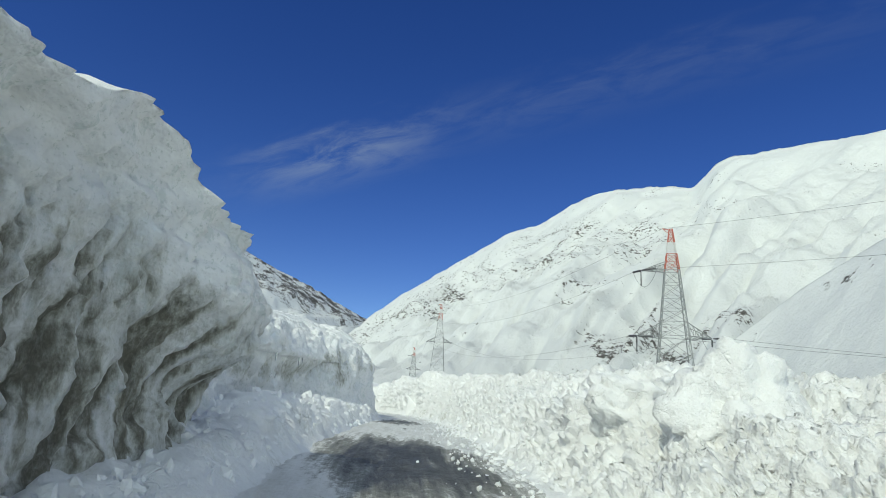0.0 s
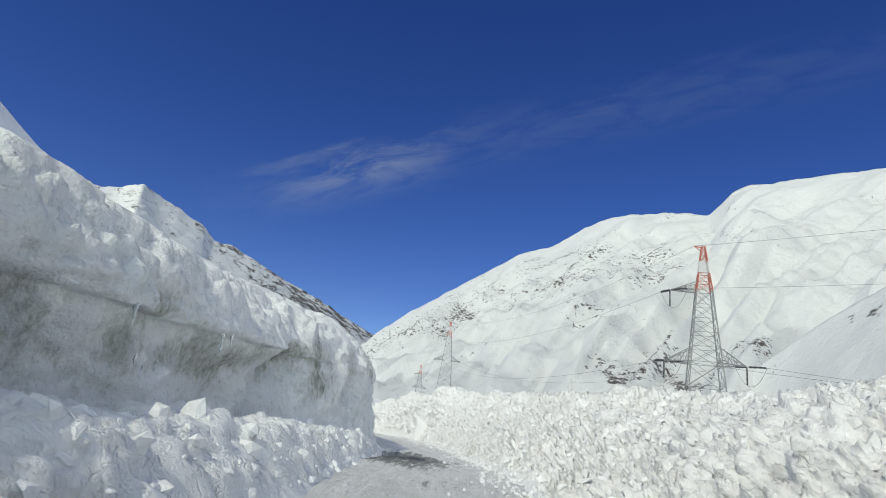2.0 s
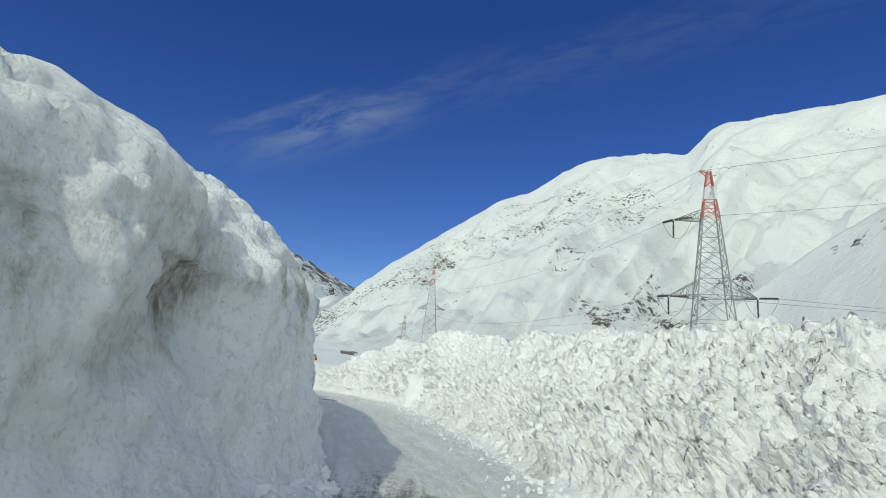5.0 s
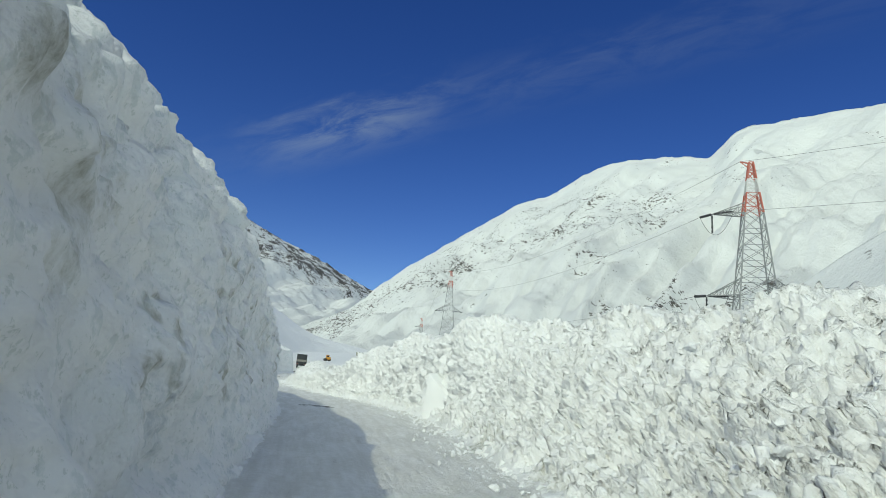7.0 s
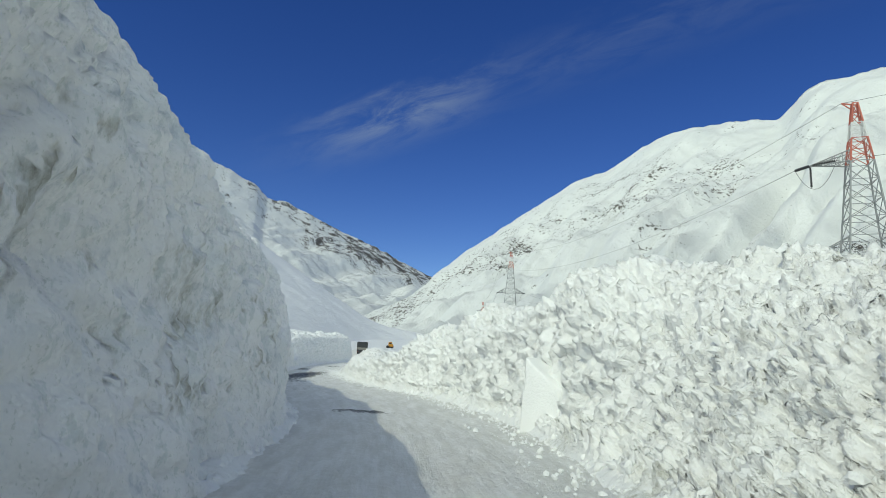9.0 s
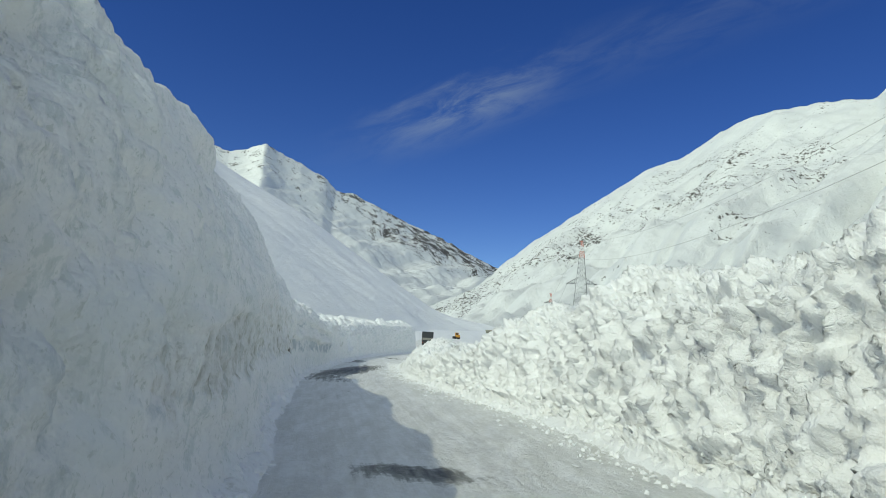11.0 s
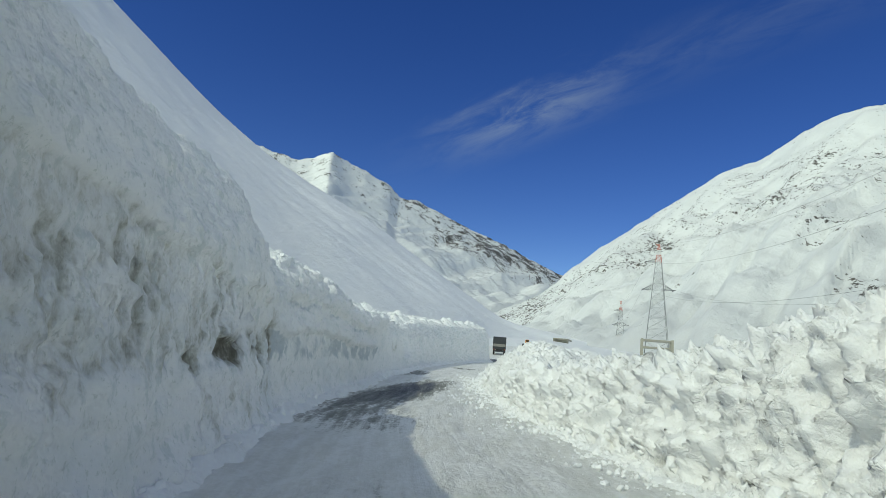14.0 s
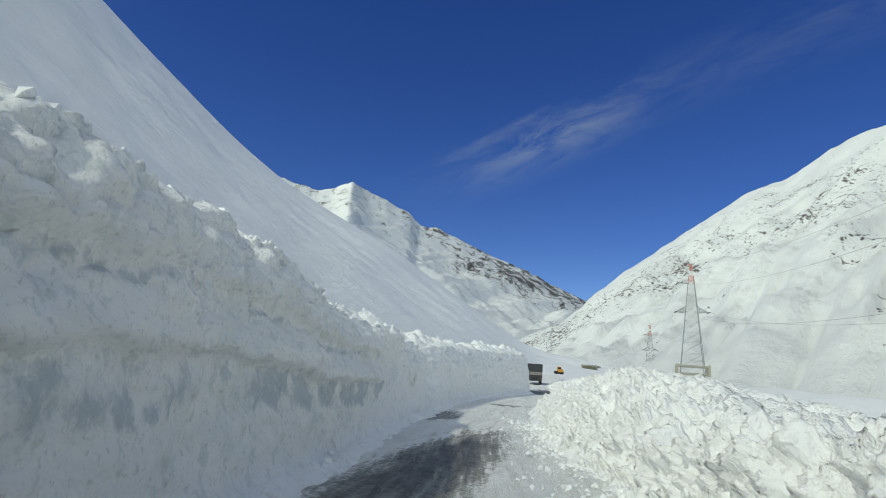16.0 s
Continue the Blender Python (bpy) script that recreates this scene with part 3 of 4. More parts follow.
    ice += 0.8 * step(yy, 86, 89) * (1 - step(yy, 104, 108)) * np.exp(-(((up + 1.4 * torn - 0.67) / 0.025) ** 2)) * step(fbm(p * (0.5, 0.5, 0.2) + 58, 2), -0.3, 0.1)
    ice += 0.45 * step(yy, 41, 44) * (1 - step(yy, 64, 68)) * step(fbm(p * (0.7, 0.7, 1.0) + 81, 4), 0.05, 0.4)
    ice += 0.55 * mid * np.exp(-(((up + 0.3 * torn - 0.26) / 0.02) ** 2)) * step(fbm(p * (0.9, 0.9, 0.4) + 85, 3), -0.2, 0.2)
    ob = sheet("wall_snow", p, snow_wall_mat, [("dirt_shade", np.clip(dirt_shade, 0, 1)), ("ice", np.clip(ice * on_face, 0, 1))], flip=True)
    tagged(ob, "tall cut wall of old snow with dirty streaks beside the road", "snow wall", kind="structure")
    return p, len(face)


wall_points, wall_lip = build_left_wall()


# ---- ploughed bank ----
def build_right_bank():
    ys = np.concatenate([np.arange(-13, 112, 0.06), np.arange(112, 186, 0.14)])
    v = np.concatenate([np.interp(np.linspace(0, 1, 150), [0, 0.2, 0.72, 1], [0, 0.22, 0.54, 1]), 1 + np.linspace(0, 1, 30)[1:] ** 1.5])
    y = ys[:, None]
    h, g, st = RIGHT_TOP(ys)[:, None], GROUND(ys)[:, None], STEEP(ys)[:, None]
    width = 5.0 - 2.2 * st
    s = np.clip(v, 0, 1)[None, :]
    gentle = 0.75 * s + 0.25 * step(s, 0, 1)
    cliff = 0.13 * step(s, 0.0, 0.30) + 0.64 * step(s, 0.26, 0.50) + 0.23 * step(s, 0.45, 1.0)
    z = g - 0.12 + (h - g + 0.12) * (gentle * (1 - st) + cliff * st)
    back = np.clip(v - 1, 0, 1)[None, :]
    off = width * s + 9.0 * back
    z = z - 1.6 * back**1.3
    x = RIGHT(ys)[:, None] - 0.3 + off
    p = np.stack([x, y + 0 * x, z], -1)
    up = (z - g) / np.maximum(h - g, 0.1)
    rough = step(up, 0.0, 0.12)
    warp = p + 0.35 * np.stack([fbm(p * 0.9 + 31, 2), fbm(p * 0.9 + 57, 2), fbm(p * 0.9 + 83, 2)], -1)
    b1, m1 = domes(warp * (0.75, 0.75, 0.9))
    b2, m2 = domes(warp * 1.7 + 7)
    rip = warp + 0.10 * np.stack([fbm(p * 4 + 31, 2), fbm(p * 4 + 57, 2), fbm(p * 4 + 83, 2)], -1)
    b3, m3 = domes(rip * 3.4 + 3)
    b4 = domes(rip * 6.5 + 29)[0]
    soft = 0.55 + 0.45 * step(fbm(p * 0.35 + 44, 2), -0.3, 0.3)
    d = 0.40 * fbm(p * 0.3, 3) + 0.62 * (b1 - 0.4) * (0.25 + 0.75 * step(m1, 0.3, 0.9)) + 0.40 * (b2 - 0.4) * (0.45 + 0.55 * m2)
    d += (0.27 * (b3 - 0.4) * (0.5 + 0.5 * m3) + 0.15 * (b4 - 0.4)) * soft - 0.16 * np.abs(fbm(p * 2.3 + 12, 3)) + 0.10 * fbm(p * 5.0, 3, 0.6)
    # plates and shards among the lumps further on
    broken = step(ys, 18, 30)[:, None]
    t1, e1 = flakes(rip * (1.8, 1.8, 2.4) + 5)
    t2, e2 = flakes(rip * (4.0, 4.0, 5.0) + 15)
    t3 = flakes(rip * 8.5 + 25)[0]
    shards = 0.40 * fbm(p * 0.3, 3) + 0.45 * (b1 - 0.4) + 0.30 * t1 + 0.28 * t2 + 0.15 * t3 - 0.10 * (1 - step(e1, 0.0, 0.15)) - 0.05 * (1 - step(e2, 0.0, 0.2)) + 0.06 * fbm(p * 4, 2)
    d = d * (1 - 0.75 * broken) + 0.75 * broken * shards + (0.09 * t2 + 0.09 * t3) * (1 - broken)
    # the sheer part: folds hanging over a face scraped into upright flutes
    lean = np.stack([p[..., 0], y + 0.30 * z, z], -1) + 0.12 * np.stack([fbm(p * 1.6 + 5, 2), fbm(p * 1.6 + 25, 2), fbm(p * 1.6 + 65, 2)], -1)
    fold = 0.40 * (domes(warp * (0.8, 0.8, 0.7) + 13)[0] - 0.45) + 0.32 * fbm(p * 0.5 + 3, 3)
    cups = 0.42 - domes(lean * (2.0, 1.8, 1.4) + 41)[0]
    f1, f2 = 0.45 - domes(lean * (3.8, 3.4, 1.9) + 19)[0], 0.45 - domes(lean * (8.0, 7.4, 3.6) + 61)[0]
    low = 1 - step(up + 0.12 * fbm(p * (0.4, 0.4, 0.2) + 71, 2), 0.36, 0.58)
    scallop = (0.8 * fold + 0.34 * cups) * (1 - 0.75 * low) + 0.40 * f1 + 0.22 * f2 + 0.04 * fbm(p * 5, 3)
    steep_here = np.clip(st * 1.25, 0, 1) * step(up, 0.10, 0.18) * (1 - 0.55 * step(up, 0.8, 1.0))
    d = d * (1 - steep_here) + steep_here * scallop
    # a smooth slab laid bare in the steep face
    slab = np.exp(-(((y - 65.2) / 0.62) ** 6)) * step(up, 0.09, 0.12) * (1 - step(up + 0.20 * np.clip((65.5 - y) / 0.7, 0, 1), 0.46, 0.49))
    d = d * (1 - slab) + slab * (0.03 * fbm(p, 2) - 0.12)
    d = np.clip(d, -0.5, 0.55) * rough * (1 - 0.4 * back)
    out = normals(p)
    p += d[..., None] * out * np.sign(out[..., 2:] + 1e-6)
    dirt_shade = 0.32 * np.exp(-((up / 0.15) ** 2)) * step(fbm(p * 0.6 + 4, 4), -0.1, 0.5)
    dirt_shade += 0.25 * step(fbm(p * 2.2 + 21, 3), 0.35, 0.6) * np.exp(-(((y - 48) / 16) ** 2)) * (1 - step(up, 0.25, 0.6))
    dirt_shade += 0.22 * (1 - st) * step(fbm(p * 0.45 + 9, 4), 0.12, 0.6) * (1 - step(up, 0.6, 0.9))
    ob = sheet("bank_snow", p, snow_bank_mat, [("dirt_shade", np.clip(dirt_shade, 0, 1))])
    tagged(ob, "ploughed bank of broken lumpy snow along the road", "snow bank", kind="structure")
    return ob, p


bank, bank_points = build_right_bank()

# ---- valley floor ----
CENTRE = np.array([0.0, 45.0, 1.6])


def build_ground():
    r = np.concatenate([np.linspace(0, 60, 40), np.geomspace(62, 4300, 60)])
    a = np.radians(np.linspace(-180, 180, 241))
    rr, aa = np.meshgrid(r, a, indexing="ij")
    x, y = rr * np.sin(aa), 45 + rr * np.cos(aa)
    side = x - RIGHT(y)
    drop = step(side, 4, 90)
    p = np.stack([x, y, 0 * x], -1)
    z = -0.6 + np.minimum(GROUND(y), 1.0) - (20 - 13 * step(y, 330, 500)) * drop + 0.040 * np.maximum(y - 175, 0) * step(y, 160, 260) + 0.6 * fbm(p * 0.03, 3) * step(rr, 30, 90)
    z = np.where((side < 4) & (rr < 300), z - 0.3, z)
    ob = sheet("ground", np.stack([x, y, z], -1), field_mat)
    tagged(ob, "smooth deep snow covering the valley floor", "snow field", kind="structure")


build_ground()


# ---- mountains ----
def polar(az, el, dist):
    a, e = np.radians(az), np.radians(el)
    return np.stack([np.sin(a) * dist, np.cos(a) * dist, np.tan(e) * dist], -1) + CENTRE


def massif(name, label, mat, az, el, dist, foot_el, foot_dist, nu, nv, relief, scale, rock, sag=0.0, seed=0.0, jag=0.0, ribs=0.0, sharp=False, kind="structure"):
    """A slope from its foot up to a crest seen along the given bearings, with gullies, and a far side."""
    u = np.linspace(az[0], az[-1], nu)
    rise = (lambda x: np.interp(x, az, el)) if sharp else curve(az, el)
    E, D, FE, FD = rise(u), curve(az, dist)(u), curve(az, foot_el)(u), curve(az, foot_dist)(u)
    crest, foot = polar(u, E, D), polar(u, FE, FD)
    teeth = D * radians(jag) * 0.5 * fbm(np.stack([u * 0.9 + seed, 0 * u, 0 * u + seed], -1), 5, 0.6)
    v = np.linspace(0, 1, nv)[None, :, None]
    p = foot[:, None] * (1 - v) + crest[:, None] * v
    p[..., 2] -= sag * (crest - foot)[:, None, 2] * (v * (1 - v))[..., 0] * 4
    n1 = fbm(p / scale + seed, 5, 0.5)
    w = np.sin(np.pi * np.clip(v[..., 0], 0, 1)) ** 0.6 * 0.9
    p[..., 2] += relief * n1 * w
    if ribs:
        lean = (u[:, None] - 26.0 * v[..., 0]) / 3.2
        p[..., 2] += ribs * w * fbm(np.stack([lean, v[..., 0] * 1.6 + 0 * lean, 0 * lean + seed], -1), 4, 0.55)
    crest = crest + teeth[:, None] * (0, 0, 1)
    p[..., 2] += teeth[:, None] * (v[..., 0] ** 14)
    over = crest[:, None] + np.linspace(0, 1, 8)[None, 1:, None] * np.array([0, 0, -1.0]) * (crest[:, None, 2:] * 0.7) + np.linspace(0, 1, 8)[None, 1:, None] * ((crest - CENTRE) * (1, 1, 0))[:, None] * 0.25
    p = np.concatenate([p, over], 1)
    vv = np.concatenate([v[0, :, 0], np.ones(7)])[None, :] + 0 * p[..., 0]
    ob = sheet(name, p, mat, [("rock", rock(vv, u[:, None], p) + 0 * vv)], flip=True)
    return tagged(ob, label, "mountain", kind=kind)


rocky = mountain_material("rocky_snow", 0.42)

massif("mountain_right", "broad snow mountainside dotted with dark rock outcrops", rocky,
       [-9, -6, -4, -1, 1.8, 5.7, 8.9, 12.7, 15.4, 18.8, 21.2, 24.2, 28, 31.6, 33.2, 35.6, 39, 42.5, 48.9, 60, 80, 110, 150],
       [2.6, 3.4, 4.2, 5.5, 7.7, 11, 13.2, 15.6, 17.3, 18.4, 19.9, 21.2, 21.6, 21.6, 21.4, 23.4, 23.8, 24, 24, 25, 26, 25, 22],
       [2300, 2300, 2300, 2300, 2300, 2300, 2300, 2250, 2250, 2200, 2150, 2100, 2050, 2000, 1990, 1970, 1950, 1900, 1850, 1800, 1700, 1600, 1500],
       [1.5, 1.5, 1.2, 0.8, 0.3, -0.5, -1, -1.2, -1.5, -1.8, -2, -2, -2, -2, -2, -2, -2, -2, -2, -2, -2, -2, -2],
       [1300, 1250, 1100, 900, 800, 700, 600, 560, 540, 520, 500, 480, 460, 450, 445, 440, 430, 420, 400, 380, 360, 340, 320],
       560, 200, 45, 260, lambda v, u, p: 0.38 * np.exp(-(((v - 0.70) / 0.25) ** 2)) * (1 - step(u, 26, 42)) + 0.55 * np.exp(-(((v - 0.17 + 0.02 * np.sin(u)) / 0.05) ** 2)) * step(u, 21, 26) * (1 - step(u, 38, 44)) - 0.18, sag=0.06, seed=3.0, jag=0.25, ribs=48.0)

massif("mountain_left", "jagged snow peak with bare rock along its ridge", rocky,
       [-60, -40, -28.2, -26.4, -24.8, -23.2, -21.7, -20.2, -18.0, -15.6, -14.7, -12.7, -9.2, -6.9, -4.0, -1.1, 1.4, 6, 12],
       [14, 16, 17.0, 16.6, 16.3, 16.8, 17.5, 16.9, 16.1, 15.0, 14.1, 13.9, 12.4, 11.5, 10.4, 9.0, 7.9, 6.3, 5],
       [2900, 2900, 2900, 2900, 2900, 2900, 2800, 2900, 2940, 2980, 3000, 3060, 3140, 3200, 3260, 3330, 3400, 3500, 3600],
       [2] * 19,
       [1500, 1500, 1500, 1500, 1500, 1500, 1500, 1500, 1540, 1590, 1600, 1660, 1740, 1800, 1860, 1940, 2000, 2100, 2200],
       480, 190, 75, 420, lambda v, u, p: (0.60 + 0.62 * fbm(p * 0.02 + 3, 4)) * step(v, 0.55, 0.95) + 0.28 * step(v, 0.3, 0.6) * step(u, -14, -4) - 0.45, sag=0.10, seed=8.0, jag=0.35, ribs=30.0, sharp=True)

massif("slope_left", "long smooth snow slope above the road with faint slide tracks", field_mat,
       [-165, -130, -100, -70, -55, -47, -38.4, -30.4, -26.9, -22.8, -17, -11.2, -6.6, -3.8, 0.9, 4],
       [16, 22, 28, 31.5, 30.8, 28.6, 23.5, 18.1, 16.0, 14, 11.3, 7.8, 5.0, 3.4, 2.4, 1.8],
       [300, 320, 350, 420, 480, 520, 600, 660, 700, 720, 740, 760, 780, 800, 820, 840],
       [2, 3, 4, 5, 5, 4, 3, 2.4, 2.0, 1.7, 1.4, 1.2, 1.0, 0.9, 0.8, 0.7],
       [30, 18, 15, 18, 22, 28, 40, 60, 75, 95, 130, 190, 300, 420, 600, 700],
       420, 130, 6, 90, lambda v, u, p: 0 * v, sag=0.03, seed=12.0, jag=0.05)

massif("ridge_right", "low smooth snow spur on the far side of the valley", rocky,
       [30, 34, 37, 39.8, 43.2, 47.3, 55, 70, 95, 130],
       [1.0, 5.0, 7.4, 9.6, 12.2, 14.7, 18.5, 22, 24, 20],
       [620, 620, 620, 620, 610, 600, 560, 500, 450, 420],
       [-1.5, -1.8, -2, -2, -2, -2, -2.5, -3, -3, -3],
       [580, 560, 530, 490, 440, 380, 310, 270, 240, 230],
       240, 90, 9, 120, lambda v, u, p: -0.35 + 0.3 * step(v, 0.55, 0.95), sag=0.02, seed=21.0, jag=0.1)


# ---- pylons ----
def part(name, bm, mat, parent, label=""):
    me = bpy.data.meshes.new(name)
    bm.to_mesh(me)
    bm.free()
    me.materials.append(mat)
    ob = new(name, me)
    ob.parent = parent
    if label:
        tagged(ob, label)
    return ob


def bar(bm, a, b, w):
    """A square steel bar from a to b."""
    a, b = Vector(a), Vector(b)
    d = (b - a).normalized()
    s = d.cross((0, 0, 1) if abs(d.z) < 0.9 else (1, 0, 0)).normalized() * w * 0.5
    q = d.cross(s).normalized() * w * 0.5
    rings = [[bm.verts.new(c + i * s + j * q) for i, j in ((1, 1), (-1, 1), (-1, -1), (1, -1))] for c in (a, b)]
    for k in range(4):
        bm.faces.new((rings[0][k], rings[0][(k + 1) % 4], rings[1][(k + 1) % 4], rings[1][k]))
    bm.faces.new(rings[0][::-1]), bm.faces.new(rings[1])


def string(bm, a, b, r, count):
    """An insulator string: a stack of discs on a rod."""
    a, b = Vector(a), Vector(b)
    d = (b - a).normalized()
    s = d.orthogonal().normalized()
    q = d.cross(s)
    for k in range(count):
        rings = []
        for f, rad in ((0.0, 0.35), (0.35, 1.0), (0.65, 1.0), (1.0, 0.35)):
            c = a.lerp(b, (k + f) / count)
            rings.append([bm.verts.new(c + (s * math.cos(i * math.tau / 8) + q * math.sin(i * math.tau / 8)) * r * rad) for i in range(8)])
        for r0, r1 in zip(rings, rings[1:]):
            for i in range(8):
                bm.faces.new((r0[i], r0[(i + 1) % 8], r1[(i + 1) % 8], r1[i]))


PEAK, UPPER, LOWER = 92.0, 78.6, 58.3


def side(z):
    """Half the tower's side at a height."""
    return 0.45 + (2.05 - 0.45) * (PEAK - z) / (PEAK - UPPER) if z > UPPER else 2.05 + 0.0915 * (UPPER - z)


def pylon(place, turn, label, thick=1.0, banded=True):
    root = tagged(new("pylon"), label, "pylon", "power line pylons")
    root.matrix_world = pose(*place, 0, 0, turn)
    levels = [0, 11, 21, 30, 38, 45, 52, LOWER, 62.5, 66.5, 70.5, 74.5, UPPER, 81.2, 83.8, 85.6, 87.4, 89.6, PEAK]
    corner = lambda k, z: Vector(((1, 1, -1, -1)[k] * side(z), (1, -1, -1, 1)[k] * side(z), z))  # noqa: E731
    for k in range(4):
        bm = bmesh.new()
        bar(bm, corner(k, 0), corner(k, UPPER), 0.29 * thick)
        part("leg", bm, steel, root)
    for lo, hi in zip(levels, levels[1:]):
        tone = steel
        if banded and lo >= UPPER:
            tone = white_paint if lo in (83.8, 85.6) else red_paint
        bm = bmesh.new()
        for k in range(4):
            n = (k + 1) % 4
            w = 0.125 * thick
            bar(bm, corner(k, lo), corner(n, hi), w)
            bar(bm, corner(n, lo), corner(k, hi), w)
            bar(bm, corner(k, hi), corner(n, hi), w)
            if hi - lo > 8:
                m = (lo + hi) / 2
                bar(bm, corner(k, m), (corner(k, lo) + corner(n, hi)) / 2, w * 0.8)
                bar(bm, corner(n, m), (corner(k, lo) + corner(n, hi)) / 2, w * 0.8)
            if lo >= UPPER:
                bar(bm, corner(k, lo), corner(k, hi), 0.30 * thick)
        part("lattice", bm, tone, root, {steel: "", red_paint: "faded red lattice band", white_paint: "chalky white lattice band"}[tone])

    def arm(z, sign, reach, rise):
        bm = bmesh.new()
        w = side(z)
        tip = Vector((sign * reach, 0, z))
        for f in (1, -1):
            bar(bm, (sign * w, f * w, z), tip, 0.22 * thick)
            bar(bm, (sign * side(z + rise), f * side(z + rise), z + rise), tip, 0.2 * thick)
            n = 5
            for i in range(n):
                t0, t1 = i / n, (i + 1) / n
                lo0 = Vector((sign * w, f * w, z)).lerp(tip, t0)
                hi0 = Vector((sign * side(z + rise), f * side(z + rise), z + rise)).lerp(tip, t0)
                lo1 = Vector((sign * w, f * w, z)).lerp(tip, t1)
                bar(bm, hi0, lo1, 0.11 * thick)
                bar(bm, lo0, hi0, 0.11 * thick)
                bar(bm, lo0, Vector((sign * w, -f * w, z)).lerp(tip, t1), 0.11 * thick)
        part("crossarm", bm, steel, root)
        return tip

    tips = [arm(LOWER, -1, 10.5, 4.0), arm(LOWER, 1, 10.5, 4.0), arm(UPPER, -1, 9.0, 2.6)]
    bm = bmesh.new()
    bar(bm, (0, 0, PEAK - 0.4), (-2.4, 0, PEAK + 0.2), 0.25 * thick)
    bar(bm, (0, 0, PEAK - 2.0), (-2.4, 0, PEAK + 0.2), 0.18 * thick)
    part("peak_bracket", bm, red_paint if banded else steel, root)
    return root, [root.matrix_world @ t for t in tips] + [root.matrix_world @ Vector((-2.4, 0, PEAK + 0.2))]


def insulators(root, tip, ends, thick=1.0):
    """Strings from an arm's tip towards each cable's far end, and a hanging one for the jumper."""
    inv = root.matrix_world.inverted()
    starts = []
    for e in ends:
        d = (Vector(e) - tip).normalized()
        bm = bmesh.new()
        string(bm, inv @ (tip + d * 0.4), inv @ (tip + d * 4.6), 0.34 * thick, 14)
        part("insulator", bm, porcelain, root, "dark disc insulator string")
        starts.append(tip + d * 4.8)
    return starts


def cable(a, b, sag, r=0.045, label="thin sagging aluminium power cable"):
    cu = bpy.data.curves.new("power_cable", "CURVE")
    cu.dimensions, cu.bevel_depth, cu.bevel_resolution = "3D", r, 1
    sp = cu.splines.new("POLY")
    n = 40
    sp.points.add(n - 1)
    for i in range(n):
        f = i / (n - 1)
        q = Vector(a).lerp(Vector(b), f)
        sp.points[i].co = (q.x, q.y, q.z - sag * 4 * f * (1 - f), 1)
    cu.materials.append(cable_mat)
    return tagged(new("power_cable", cu), label, "cable", "overhead power cables")


P_BASE, Q_BASE, R_BASE = (94.6, 163.0, 60.1 - PEAK), (80.0, 522.0, 91.4 - PEAK), (106.0, 930.0, 90.0 - PEAK)
tower_p, tips_p = pylon(P_BASE, -24, "tall steel lattice pylon with a red and white peak", 1.0)
tower_q, tips_q = pylon(Q_BASE, -8, "distant steel lattice pylon standing in a concrete frame", 1.15)
tower_r, tips_r = pylon(R_BASE, -8, "small far steel lattice pylon in the valley", 1.5)
FAR = [(300, -20, 22), (330, 0, 24), (324, -25, 74), (324, -22, 98)]
for k in range(4):
    a, b, c = tips_p[k], tips_q[k], tips_r[k]
    if k < 3:
        s_back, s_q = insulators(tower_p, a, [FAR[k], b])
        q_near, q_far = insulators(tower_q, b, [a, c], 1.2)
        r_near = insulators(tower_r, c, [b], 1.3)[0]
        drop = bmesh.new()
        inv = tower_p.matrix_world.inverted()
        string(drop, inv @ (a + Vector((0, 0, -0.3))), inv @ (a + Vector((0, 0, -4.8))), 0.25, 14)
        part("insulator", drop, porcelain, tower_p, "dark hanging insulator string")
        cable(s_back, s_q, 5.2, 0.05, "slack jumper cable looped under a pylon arm")
    else:
        s_back, s_q, q_near, q_far, r_near = a, a, b, b, c
    cable(s_back, FAR[k], 7.0, 0.045)
    cable(s_q, q_near, 10.0, 0.045)
    cable(q_far, r_near, 10.0, 0.05)


def concrete_frame():
    root = tagged(new("concrete_frame"), "weathered concrete frame of posts and beams round a pylon's foot", "frame")
    root.matrix_world = pose(Q_BASE[0], Q_BASE[1], Q_BASE[2] + 10.0, 0, 0, -8)
    w = 10.0
    for sx in (-1, 1):
        for sy in (-1, 1):
            bm = bmesh.new()
            bar(bm, (sx * w, sy * w, -6), (sx * w, sy * w, 12.5), 1.6)
            part("post", bm, concrete, root)
    for z in (11.5, 6.5, 1.0):
        for f in (-1, 1):
            for a, b in (((-w, f * w, z), (w, f * w, z)), ((f * w, -w, z), (f * w, w, z))):
                bm = bmesh.new()
                bar(bm, a, b, 1.0)
                part("beam", bm, concrete, root)


concrete_frame()


# ---- broken snow ----
def chunk_meshes(count, seed):
    """A few lumps of broken snow, rounded and chipped."""
    rng = np.random.RandomState(seed)
    made = []
    for k in range(count):
        bm = bmesh.new()
        bmesh.ops.create_icosphere(bm, subdivisions=1, radius=1.0)
        co = np.array([v.co[:] for v in bm.verts])
        for _ in range(5):
            n = rng.normal(size=3)
            n /= np.linalg.norm(n)
            co -= np.maximum(co @ n - rng.uniform(0.5, 0.8), 0)[:, None] * n * 0.8
        co *= 1.15 * (1 + 0.5 * fbm(co * 1.7 + 10 * k, 2)[:, None])
        co *= rng.uniform(0.7, 1.2, 3)
        for v, c in zip(bm.verts, co):
            v.co = c
        for f in bm.faces:
            f.smooth = False
        me = bpy.data.meshes.new("snow_chunk")
        bm.to_mesh(me)
        bm.free()
        me.materials.append(lump_mat)
        made.append(me)
    return made


CHUNKS = chunk_meshes(10, 4)


